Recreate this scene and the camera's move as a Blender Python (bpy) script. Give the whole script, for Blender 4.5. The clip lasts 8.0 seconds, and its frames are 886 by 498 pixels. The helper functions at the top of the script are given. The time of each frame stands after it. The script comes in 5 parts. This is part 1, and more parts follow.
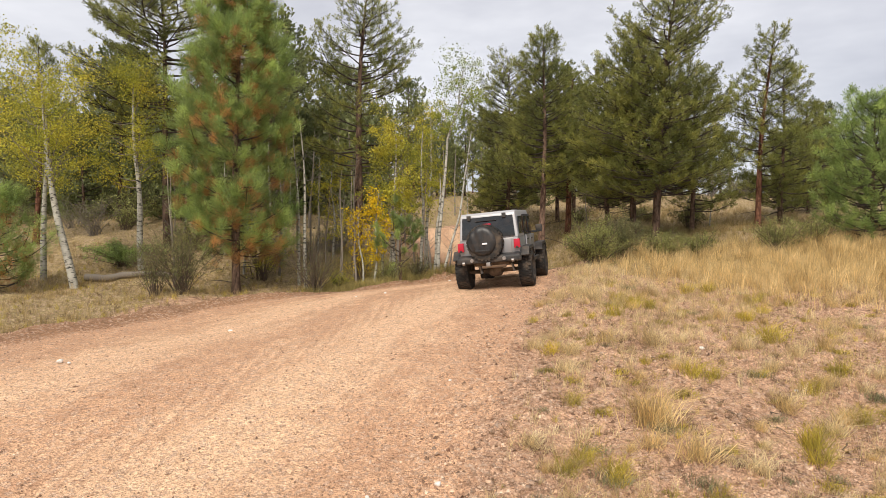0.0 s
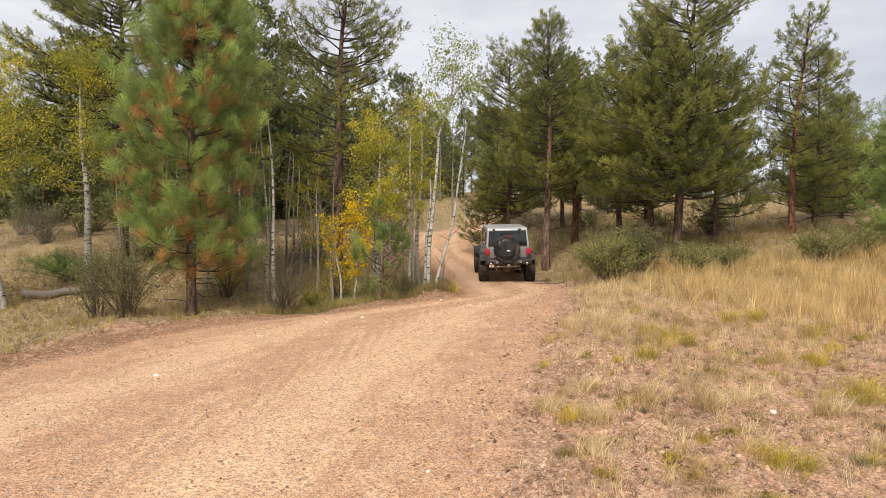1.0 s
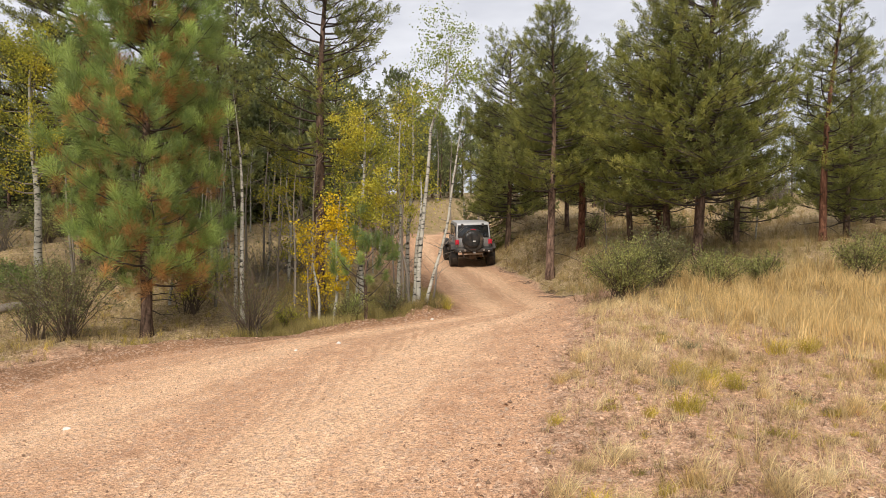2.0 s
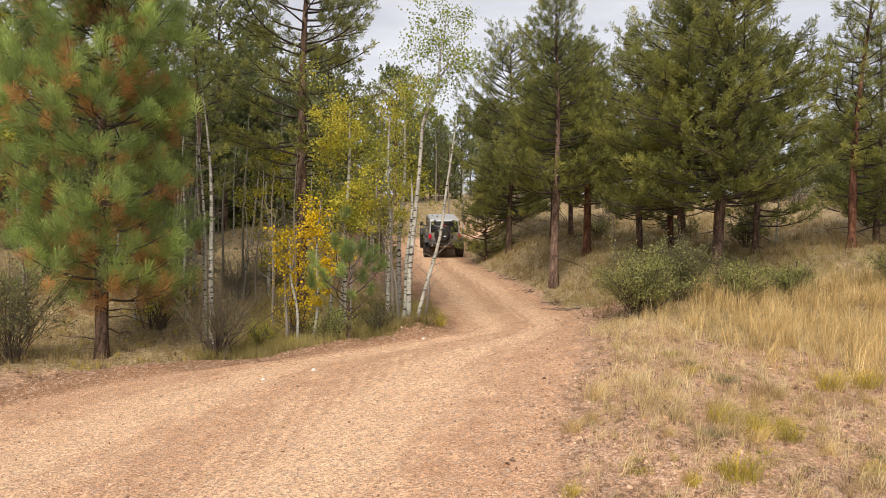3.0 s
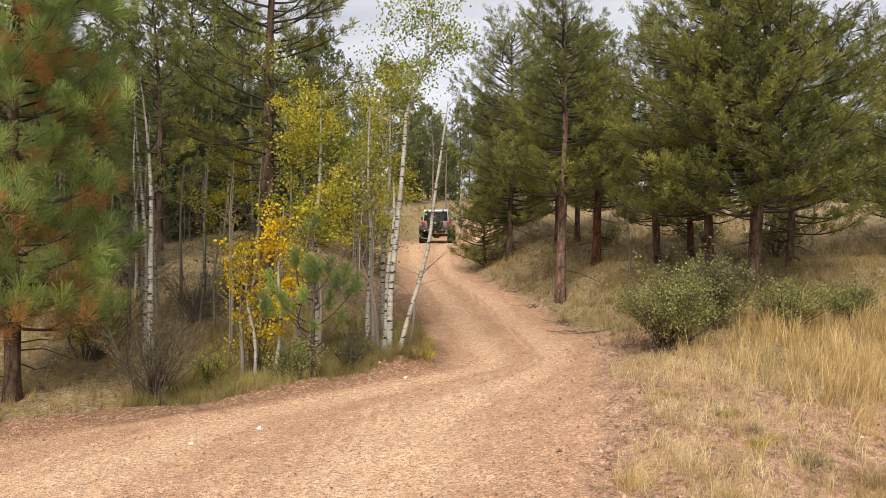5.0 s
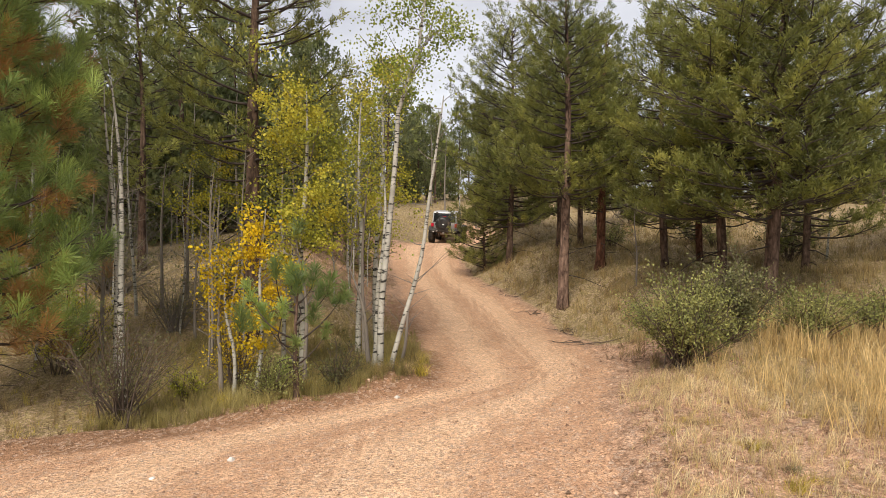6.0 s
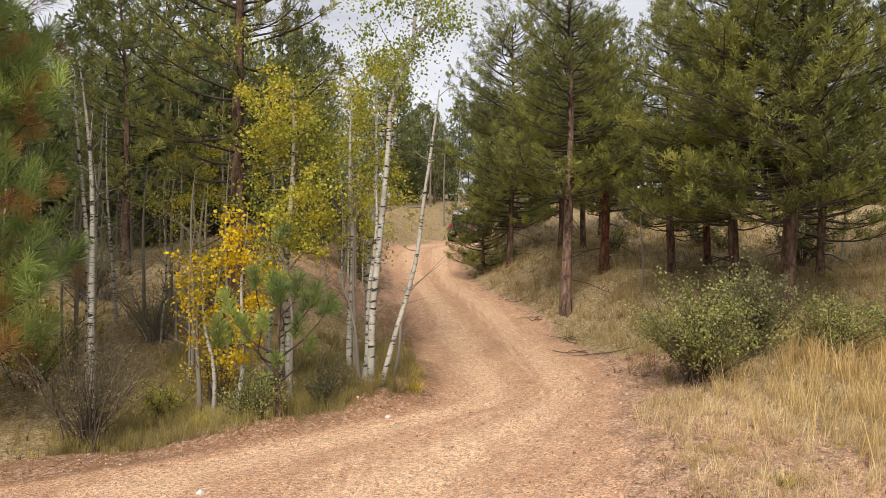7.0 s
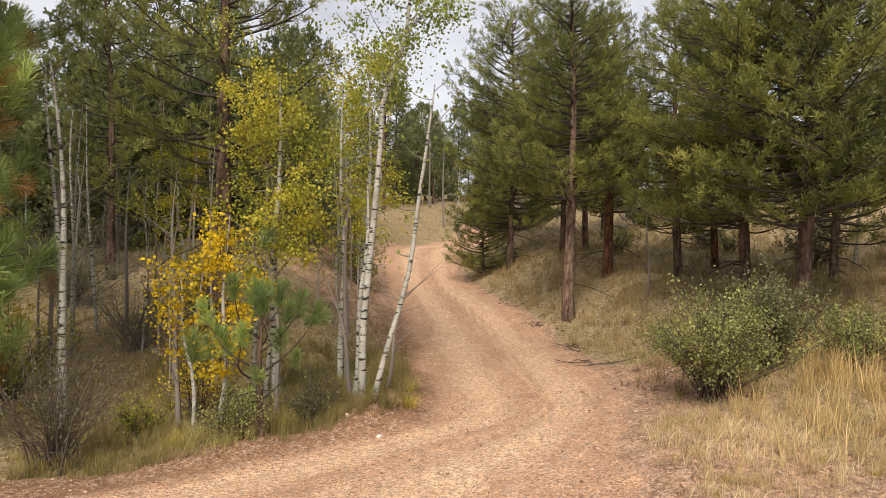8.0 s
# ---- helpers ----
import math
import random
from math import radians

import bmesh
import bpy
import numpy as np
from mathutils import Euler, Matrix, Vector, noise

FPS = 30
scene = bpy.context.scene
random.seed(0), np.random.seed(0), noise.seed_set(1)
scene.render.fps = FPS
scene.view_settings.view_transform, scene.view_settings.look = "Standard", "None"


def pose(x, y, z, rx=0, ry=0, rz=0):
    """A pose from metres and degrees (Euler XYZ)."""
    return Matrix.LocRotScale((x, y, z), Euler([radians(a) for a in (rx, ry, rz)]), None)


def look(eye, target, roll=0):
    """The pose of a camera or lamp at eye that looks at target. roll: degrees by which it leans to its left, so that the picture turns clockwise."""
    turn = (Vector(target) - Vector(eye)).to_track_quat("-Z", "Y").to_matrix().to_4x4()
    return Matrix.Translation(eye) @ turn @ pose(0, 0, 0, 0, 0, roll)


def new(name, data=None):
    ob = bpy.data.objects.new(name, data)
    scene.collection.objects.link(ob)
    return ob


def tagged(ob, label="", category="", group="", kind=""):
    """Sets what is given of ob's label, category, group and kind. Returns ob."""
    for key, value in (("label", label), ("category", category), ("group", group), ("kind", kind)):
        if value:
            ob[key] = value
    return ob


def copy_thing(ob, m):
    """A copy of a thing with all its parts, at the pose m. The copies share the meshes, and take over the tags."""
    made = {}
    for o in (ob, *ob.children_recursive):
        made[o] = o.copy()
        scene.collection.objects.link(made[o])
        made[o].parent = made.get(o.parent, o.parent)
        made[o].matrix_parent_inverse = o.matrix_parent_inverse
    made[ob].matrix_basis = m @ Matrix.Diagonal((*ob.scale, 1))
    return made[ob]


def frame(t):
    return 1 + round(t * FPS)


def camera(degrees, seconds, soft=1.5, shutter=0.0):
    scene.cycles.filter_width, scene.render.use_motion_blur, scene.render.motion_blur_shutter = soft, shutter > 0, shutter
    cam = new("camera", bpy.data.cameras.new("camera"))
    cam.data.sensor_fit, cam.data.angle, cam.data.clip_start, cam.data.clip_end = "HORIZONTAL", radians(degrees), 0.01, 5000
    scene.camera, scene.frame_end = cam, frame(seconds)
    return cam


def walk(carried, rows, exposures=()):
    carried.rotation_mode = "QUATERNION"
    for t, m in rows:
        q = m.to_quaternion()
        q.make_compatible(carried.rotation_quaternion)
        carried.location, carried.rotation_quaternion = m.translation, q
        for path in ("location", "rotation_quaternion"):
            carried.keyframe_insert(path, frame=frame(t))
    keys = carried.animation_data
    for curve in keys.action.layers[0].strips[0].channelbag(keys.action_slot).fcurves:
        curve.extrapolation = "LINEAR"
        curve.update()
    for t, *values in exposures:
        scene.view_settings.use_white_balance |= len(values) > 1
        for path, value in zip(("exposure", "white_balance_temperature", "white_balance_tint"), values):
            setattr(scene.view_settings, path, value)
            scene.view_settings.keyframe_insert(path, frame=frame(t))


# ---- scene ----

# ---- camera and its way ----
cam = camera(66.3, 8.0, soft=0.7)
EYE = 3.0
# metres gone along the line towards the far bend of the track
GONE = [(0.0, 0.0), (0.5, 1.558), (1.0, 2.891), (1.5, 4.045), (2.0, 5.052), (2.5, 5.94), (3.0, 6.729), (3.5, 7.433), (4.0, 8.067),
        (4.5, 8.64), (5.0, 9.16), (5.5, 9.635), (6.0, 10.07), (6.5, 10.469), (7.0, 10.838), (7.5, 11.18), (8.0, 11.497)]
walk(cam, [(t, pose(0.085 * m, m, EYE + 0.119 * m, 90, 0, 0)) for t, m in GONE])

# ---- light ----
SUN_UP, SUN_ROUND = 48.0, 200.0
world = bpy.data.worlds.new("world")
scene.world = world
world.use_nodes = True
wt = world.node_tree
wt.nodes.clear()


def wn(kind, **values):
    n = wt.nodes.new(kind)
    for k, v in values.items():
        n.inputs[k].default_value = v
    return n


w_out, w_bg, w_bg2, w_add = wn("ShaderNodeOutputWorld"), wn("ShaderNodeBackground"), wn("ShaderNodeBackground"), wn("ShaderNodeAddShader")
w_sky = wn("ShaderNodeTexSky")
w_sky.sky_type, w_sky.sun_disc = "NISHITA", False
w_sky.sun_elevation, w_sky.sun_rotation = radians(SUN_UP), radians(SUN_ROUND)
w_bg.inputs["Strength"].default_value = 0.015
wt.links.new(w_sky.outputs["Color"], w_bg.inputs["Color"])
# the cloud deck
w_co, w_map = wn("ShaderNodeTexCoord"), wn("ShaderNodeMapping")
w_map.inputs["Scale"].default_value = (1.6, 1.6, 5.0)
w_noise = wn("ShaderNodeTexNoise", Scale=1.5, Detail=5.0, Roughness=0.55)
w_ramp = wn("ShaderNodeValToRGB")
w_ramp.color_ramp.elements[0].position, w_ramp.color_ramp.elements[0].color = 0.32, (0.45, 0.44, 0.475, 1)
w_ramp.color_ramp.elements[1].position, w_ramp.color_ramp.elements[1].color = 0.68, (0.78, 0.765, 0.775, 1)
wt.links.new(w_co.outputs["Generated"], w_map.inputs["Vector"])
wt.links.new(w_map.outputs["Vector"], w_noise.inputs["Vector"])
wt.links.new(w_noise.outputs["Fac"], w_ramp.inputs["Fac"])
wt.links.new(w_ramp.outputs["Color"], w_bg2.inputs["Color"])
w_bg2.inputs["Strength"].default_value = 0.61
wt.links.new(w_bg.outputs[0], w_add.inputs[0])
wt.links.new(w_bg2.outputs[0], w_add.inputs[1])
wt.links.new(w_add.outputs[0], w_out.inputs["Surface"])

sun = new("sun", bpy.data.lights.new("sun", "SUN"))
sun.data.energy, sun.data.angle, sun.data.color = 2.25, radians(22), (1.0, 0.91, 0.78)
sun.matrix_basis = look((-9, -25, 40), (0, 15, 0))
scene.view_settings.exposure = 0.84


# ---- materials ----
class Nodes:
    """A small wrapper for node materials."""

    def __init__(self, name):
        self.mat = bpy.data.materials.new(name)
        self.mat.use_nodes = True
        self.t = self.mat.node_tree
        self.bsdf = self.t.nodes["Principled BSDF"]
        self.out = self.t.nodes["Material Output"]

    def node(self, kind, **values):
        n = self.t.nodes.new(kind)
        for k, v in values.items():
            n.inputs[k].default_value = v
        return n

    def link(self, a, b):
        self.t.links.new(a, b)

    def coords(self, scale=(1, 1, 1), world_space=False):
        c = self.node("ShaderNodeNewGeometry") if world_space else self.node("ShaderNodeTexCoord")
        m = self.node("ShaderNodeMapping")
        m.inputs["Scale"].default_value = scale
        self.link(c.outputs["Position" if world_space else "Object"], m.inputs["Vector"])
        return m.outputs["Vector"]

    def noise(self, vec, scale, detail=4.0, rough=0.55):
        n = self.node("ShaderNodeTexNoise", Scale=scale, Detail=detail, Roughness=rough)
        self.link(vec, n.inputs["Vector"])
        return n.outputs["Fac"]

    def ramp(self, fac, *stops):
        r = self.node("ShaderNodeValToRGB")
        e = r.color_ramp.elements
        while len(e) < len(stops):
            e.new(0.5)
        for k, (p, c) in zip(e, stops):
            k.position, k.color = p, (*c, 1)
        self.link(fac, r.inputs["Fac"])
        return r.outputs["Color"]

    def mix(self, fac, a, b, kind="MIX"):
        m = self.node("ShaderNodeMix")
        m.data_type, m.blend_type = "RGBA", kind
        for sock, v in ((m.inputs[0], fac), (m.inputs[6], a), (m.inputs[7], b)):
            if hasattr(v, "is_linked"):
                self.link(v, sock)
            else:
                sock.default_value = v if isinstance(v, (int, float)) else (*v, 1)
        return m.outputs[2]

    def bump(self, fac, strength, distance=0.02):
        n = self.node("ShaderNodeBump", Strength=strength, Distance=distance)
        self.link(fac, n.inputs["Height"])
        self.link(n.outputs["Normal"], self.bsdf.inputs["Normal"])

    def set(self, colour=None, rough=0.8, metal=0.0, spec=0.3):
        if colour is not None:
            if hasattr(colour, "is_linked"):
                self.link(colour, self.bsdf.inputs["Base Color"])
            else:
                self.bsdf.inputs["Base Color"].default_value = (*colour, 1)
        self.bsdf.inputs["Roughness"].default_value = rough
        self.bsdf.inputs["Metallic"].default_value = metal
        self.bsdf.inputs["Specular IOR Level"].default_value = spec
        return self.mat


def leaf_material(name, dark, mid, light, scale=0.9, through_light=0.35, rough=0.55, gloss=0.3):
    """Foliage: clumps of colour, a jitter from leaf to leaf, some light through it."""
    n = Nodes(name)
    clump = n.noise(n.coords(world_space=True), scale, 3.0)
    base = n.ramp(clump, (0.3, dark), (0.5, mid), (0.72, light))
    geo = n.node("ShaderNodeNewGeometry")
    jit = n.ramp(geo.outputs["Random Per Island"], (0.0, (0.58, 0.58, 0.58)), (0.5, (0.97, 0.97, 0.97)), (1.0, (1.4, 1.38, 1.33)))
    col = n.mix(1.0, base, jit, "MULTIPLY")
    n.set(col, rough, 0, gloss)
    tr = n.node("ShaderNodeBsdfTranslucent")
    n.link(col, tr.inputs["Color"])
    mx = n.node("ShaderNodeMixShader", Fac=through_light)
    n.link(n.bsdf.outputs[0], mx.inputs[1])
    n.link(tr.outputs[0], mx.inputs[2])
    n.link(mx.outputs[0], n.out.inputs["Surface"])
    return n.mat


def bark_material(name, dark, mid, light):
    n = Nodes(name)
    wavy = n.noise(n.coords((1, 1, 0.5)), 6, 4)
    place = n.mix(0.25, n.coords((1, 1, 0.3)), wavy)
    plates = n.node("ShaderNodeTexVoronoi", Scale=13.0)
    n.link(place, plates.inputs["Vector"])
    fine = n.noise(n.coords((1, 1, 0.25)), 26, 6, 0.7)
    tone = n.mix(0.5, plates.outputs["Distance"], fine)
    col = n.ramp(tone, (0.25, light), (0.45, mid), (0.68, dark))
    n.bump(tone, 0.9, -0.03)
    return n.set(col, 0.95, 0, 0.1)


def aspen_bark():
    n = Nodes("aspen_bark")
    scars = n.noise(n.coords((4.0, 4.0, 15.0)), 1.6, 4.0, 0.65)
    grey = n.noise(n.coords((1, 1, 1)), 5, 4)
    pale = n.ramp(grey, (0.3, (0.27, 0.255, 0.215)), (0.7, (0.48, 0.46, 0.40)))
    col = n.mix(n.ramp(scars, (0.545, (0, 0, 0)), (0.60, (1, 1, 1))), pale, (0.03, 0.027, 0.024))
    n.bump(scars, 0.5, 0.01)
    return n.set(col, 0.8, 0, 0.2)


def ground_material():
    """Pinkish decomposed granite: wheel-swept bands and loose gravel on the track, darker soil and litter off it, some
    shade painted in.
    """
    n = Nodes("granite_soil")
    p = n.coords(world_space=True)
    road, wild, lane = n.node("ShaderNodeAttribute"), n.node("ShaderNodeAttribute"), n.node("ShaderNodeAttribute")
    road.attribute_name, wild.attribute_name, lane.attribute_name = "road", "wild", "lane"
    big, mid, small, fine = n.noise(p, 0.4, 4), n.noise(p, 3.1, 6, 0.7), n.noise(p, 14, 5, 0.7), n.noise(p, 60, 3, 0.7)
    grit = n.node("ShaderNodeTexVoronoi", Scale=22.0)
    n.link(p, grit.inputs["Vector"])
    swept = n.ramp(mid, (0.3, (0.64, 0.405, 0.25)), (0.7, (0.80, 0.545, 0.36)))
    loose = n.ramp(mid, (0.3, (0.46, 0.265, 0.16)), (0.7, (0.66, 0.415, 0.26)))
    across = n.node("ShaderNodeAttribute")
    across.attribute_name = "across"
    sep, com = n.node("ShaderNodeSeparateXYZ"), n.node("ShaderNodeCombineXYZ")
    n.link(p, sep.inputs[0])
    n.link(across.outputs["Fac"], com.inputs[0])
    slow = n.node("ShaderNodeMath")
    slow.operation = "MULTIPLY"
    slow.inputs[1].default_value = 0.03
    n.link(sep.outputs[1], slow.inputs[0])
    n.link(slow.outputs[0], com.inputs[1])
    streak = n.noise(com.outputs[0], 16, 6, 0.72)
    band = n.ramp(n.mix(0.78, lane.outputs["Fac"], n.mix(0.3, streak, small)), (0.43, (0, 0, 0)), (0.57, (1, 1, 1)))
    track = n.mix(band, loose, swept)
    # the darkest soil tone is dark litter plus painted shade between grass clumps
    soil = n.ramp(n.mix(0.5, mid, small), (0.38, (0.13, 0.078, 0.05)), (0.5, (0.46, 0.285, 0.185)), (0.66, (0.68, 0.465, 0.32)))
    litter = n.ramp(n.mix(0.5, mid, small), (0.34, (0.13, 0.094, 0.053)), (0.5, (0.32, 0.245, 0.128)), (0.66, (0.50, 0.40, 0.20)))
    edge_noise = n.mix(0.5, mid, big)
    soil = n.mix(n.ramp(n.mix(0.5, wild.outputs["Fac"], edge_noise), (0.45, (0, 0, 0)), (0.6, (1, 1, 1))), soil, litter)
    edge = n.ramp(n.mix(0.4, road.outputs["Fac"], n.mix(0.5, mid, small)), (0.40, (0, 0, 0)), (0.58, (1, 1, 1)))
    col = n.mix(edge, soil, track)
    coarse = n.noise(p, 17, 5, 0.8)
    berm = n.node("ShaderNodeAttribute")
    berm.attribute_name = "berm"
    col = n.mix(n.ramp(n.mix(0.45, berm.outputs["Fac"], small), (0.38, (0, 0, 0)), (0.6, (0.8, 0.8, 0.8))), col, (0.27, 0.15, 0.085))
    lugs = n.node("ShaderNodeTexWave", Scale=4.2, Distortion=2.2)
    lugs.inputs["Detail Scale"].default_value = 3.0
    n.link(n.coords((0.35, 1.0, 0.0), True), lugs.inputs["Vector"])
    rutted = n.ramp(across.outputs["Fac"], (0.0, (0, 0, 0)), (0.56, (0, 0, 0)), (0.59, (1, 1, 1)), (0.65, (1, 1, 1)), (0.68, (0, 0, 0)))
    marks = n.mix(1.0, n.mix(1.0, rutted, n.ramp(lugs.outputs["Fac"], (0.35, (0, 0, 0)), (0.6, (1, 1, 1))), "MULTIPLY"), n.ramp(mid, (0.42, (0, 0, 0)), (0.58, (1, 1, 1))), "MULTIPLY")
    col = n.mix(n.mix(1.0, marks, (0.45, 0.45, 0.45), "MULTIPLY"), col, (0.36, 0.19, 0.11))
    # grain tones; the dark end also paints the shade in small cracks and ripples
    speck_shade = n.ramp(n.mix(0.5, coarse, fine), (0.36, (0.26, 0.21, 0.19)), (0.48, (0.95, 0.95, 0.95)), (0.64, (1.4, 1.4, 1.4)))
    col = n.mix(0.85, col, speck_shade, "MULTIPLY")
    stone = n.ramp(grit.outputs["Color"], (0.66, (0, 0, 0)), (0.70, (0.5, 0.5, 0.5)))
    col = n.mix(stone, col, n.ramp(fine, (0.35, (0.24, 0.12, 0.075)), (0.65, (0.78, 0.62, 0.48))))
    grains = n.node("ShaderNodeTexVoronoi", Scale=48.0)
    n.link(p, grains.inputs["Vector"])
    tone = n.node("ShaderNodeSeparateColor")
    n.link(grains.outputs["Color"], tone.inputs[0])
    col = n.mix(n.ramp(n.mix(0.5, small, mid), (0.42, (0.25, 0.25, 0.25)), (0.6, (0.85, 0.85, 0.85))), col, n.mix(1.0, col, n.ramp(tone.outputs[0], (0.0, (0.42, 0.38, 0.36)), (0.45, (0.95, 0.93, 0.92)), (1.0, (1.4, 1.38, 1.35))), "MULTIPLY"))
    n.bump(n.mix(0.5, n.mix(0.5, small, fine), n.mix(0.5, grit.outputs["Distance"], grains.outputs["Distance"])), 1.0, 0.06)
    return n.set(col, 0.95, 0, 0.12)


M = {
    "soil": ground_material(),
    "needles": leaf_material("pine_needles", (0.125, 0.140, 0.042), (0.245, 0.258, 0.066), (0.41, 0.395, 0.095), 0.9, 0.5, 0.45, 0.5),
    "needles_young": leaf_material("young_pine_needles", (0.15, 0.22, 0.068), (0.305, 0.40, 0.118), (0.47, 0.57, 0.165), 1.3, 0.5, 0.45, 0.5),
    "needles_far": leaf_material("far_pine_needles", (0.125, 0.147, 0.065), (0.21, 0.235, 0.095), (0.31, 0.33, 0.12), 0.5, 0.5, 0.5, 0.45),
    "needles_dry": leaf_material("dry_pine_needles", (0.34, 0.17, 0.06), (0.52, 0.28, 0.10), (0.62, 0.38, 0.16), 1.2, 0.4),
    "leaf_green": leaf_material("aspen_leaf_green", (0.24, 0.265, 0.04), (0.45, 0.43, 0.06), (0.70, 0.58, 0.08), 0.9, 0.5),
    "leaf_yellow": leaf_material("aspen_leaf_yellow", (0.50, 0.36, 0.014), (0.74, 0.54, 0.025), (0.84, 0.64, 0.04), 1.4, 0.5),
    "leaf_pale": leaf_material("aspen_leaf_pale", (0.17, 0.21, 0.03), (0.26, 0.31, 0.05), (0.38, 0.41, 0.08), 1.3, 0.5),
    "leaf_shrub": leaf_material("shrub_leaf", (0.10, 0.105, 0.048), (0.18, 0.18, 0.075), (0.28, 0.26, 0.105), 2.0),
    "leaf_willow": leaf_material("willow_leaf", (0.15, 0.17, 0.055), (0.28, 0.29, 0.095), (0.44, 0.42, 0.15), 2.0),
    "straw": leaf_material("dry_grass", (0.38, 0.255, 0.10), (0.66, 0.485, 0.225), (0.85, 0.67, 0.36), 1.6, 0.35),
    "straw_pale": leaf_material("pale_grass", (0.36, 0.25, 0.12), (0.64, 0.50, 0.27), (0.88, 0.75, 0.47), 2.2, 0.35),
    "grass_green": leaf_material("yellow_green_grass", (0.24, 0.21, 0.05), (0.46, 0.37, 0.065), (0.74, 0.57, 0.08), 1.6, 0.35),
    "limb": Nodes("dark_limb").set((0.06, 0.046, 0.038), 0.9),
    "verge": leaf_material("verge_grass", (0.24, 0.165, 0.075), (0.40, 0.295, 0.135), (0.54, 0.42, 0.21), 1.2, 0.35),
    "bank": leaf_material("bank_grass", (0.15, 0.125, 0.045), (0.28, 0.235, 0.085), (0.46, 0.39, 0.16), 0.8, 0.35),
    "sage": leaf_material("sage_herb", (0.12, 0.12, 0.065), (0.24, 0.24, 0.13), (0.36, 0.35, 0.20), 2.0, 0.3),
    "herb": leaf_material("dead_herb", (0.09, 0.052, 0.032), (0.17, 0.105, 0.06), (0.30, 0.20, 0.11), 2.0, 0.2),
    "bark": bark_material("pine_bark", (0.04, 0.027, 0.02), (0.13, 0.085, 0.062), (0.21, 0.145, 0.11)),
    "bark_brown": bark_material("brown_pine_bark", (0.055, 0.034, 0.026), (0.19, 0.125, 0.095), (0.30, 0.20, 0.15)),
    "bark_red": bark_material("red_pine_bark", (0.05, 0.024, 0.016), (0.165, 0.078, 0.05), (0.27, 0.14, 0.095)),
    "twig": Nodes("twig").set((0.12, 0.088, 0.066), 0.9),
    "twig_grey": Nodes("grey_twig").set((0.21, 0.18, 0.15), 0.9),
    "aspen_bark": aspen_bark(),
    "pebble": leaf_material("pebble", (0.16, 0.08, 0.05), (0.40, 0.25, 0.16), (0.60, 0.45, 0.34), 9.0, 0.0, 0.9),
}


# ---- mesh helpers ----
def np_mesh(name, verts, faces, material, smooth=False):
    """A mesh from arrays of points and of triangles."""
    me = bpy.data.meshes.new(name)
    verts, faces = np.asarray(verts, dtype=np.float32), np.asarray(faces, dtype=np.int32)
    me.vertices.add(len(verts))
    me.vertices.foreach_set("co", verts.ravel())
    me.loops.add(faces.size)
    me.loops.foreach_set("vertex_index", faces.ravel())
    me.polygons.add(len(faces))
    me.polygons.foreach_set("loop_start", np.arange(0, faces.size, 3, dtype=np.int32))
    if smooth:
        me.polygons.foreach_set("use_smooth", np.ones(len(faces), dtype=bool))
    me.update(calc_edges=True)
    me.materials.append(material)
    return me


class Heap:
    """Gathers triangles."""

    def __init__(self):
        self.v, self.f, self.n = [], [], 0

    def add(self, v, f):
        v, f = np.asarray(v, dtype=float).reshape(-1, 3), np.asarray(f, dtype=int).reshape(-1, 3)
        self.v.append(v)
        self.f.append(f + self.n)
        self.n += len(v)

    def tube(self, path, radii, sides=6):
        path, radii = np.asarray(path, dtype=float), np.asarray(radii, dtype=float)
        tang = np.gradient(path, axis=0)
        tang /= np.linalg.norm(tang, axis=1)[:, None] + 1e-9
        ref = np.where(np.abs(tang[:, 2:3]) > 0.8, np.array([[1.0, 0, 0]]), np.array([[0, 0, 1.0]]))
        a = np.cross(tang, ref)
        a /= np.linalg.norm(a, axis=1)[:, None] + 1e-9
        b = np.cross(tang, a)
        ang = np.arange(sides) * 2 * np.pi / sides
        ring = path[:, None] + radii[:, None, None] * (np.cos(ang)[None, :, None] * a[:, None] + np.sin(ang)[None, :, None] * b[:, None])
        k = len(path)
        i, j = np.meshgrid(np.arange(k - 1), np.arange(sides), indexing="ij")
        p, q = i * sides + j, i * sides + (j + 1) % sides
        f = np.concatenate([np.stack([p, q, q + sides], -1).reshape(-1, 3), np.stack([p, q + sides, p + sides], -1).reshape(-1, 3)])
        self.add(ring.reshape(-1, 3), f)

    def spread(self, tv, tf, places, axes, sizes, rng):
        """Copies of a template (grown along +z) at places, along axes."""
        axes = axes / (np.linalg.norm(axes, axis=1)[:, None] + 1e-9)
        side = rng.normal(size=axes.shape)
        side -= (side * axes).sum(1)[:, None] * axes
        side /= np.linalg.norm(side, axis=1)[:, None] + 1e-9
        third = np.cross(axes, side)
        rot = np.stack([side, third, axes], axis=2)
        v = np.einsum("nij,kj->nki", rot, tv) * sizes[:, None, None] + places[:, None]
        f = tf[None] + (np.arange(len(places)) * len(tv))[:, None, None]
        self.add(v, f)

    def mesh(self, name, material, smooth=False):
        return np_mesh(name, np.concatenate(self.v), np.concatenate(self.f), material, smooth)


def part_np(name, heap, material, parent, label="", smooth=False, kind=""):
    ob = new(name, heap.mesh(name, material, smooth))
    ob.parent = parent
    return tagged(ob, label, kind=kind)


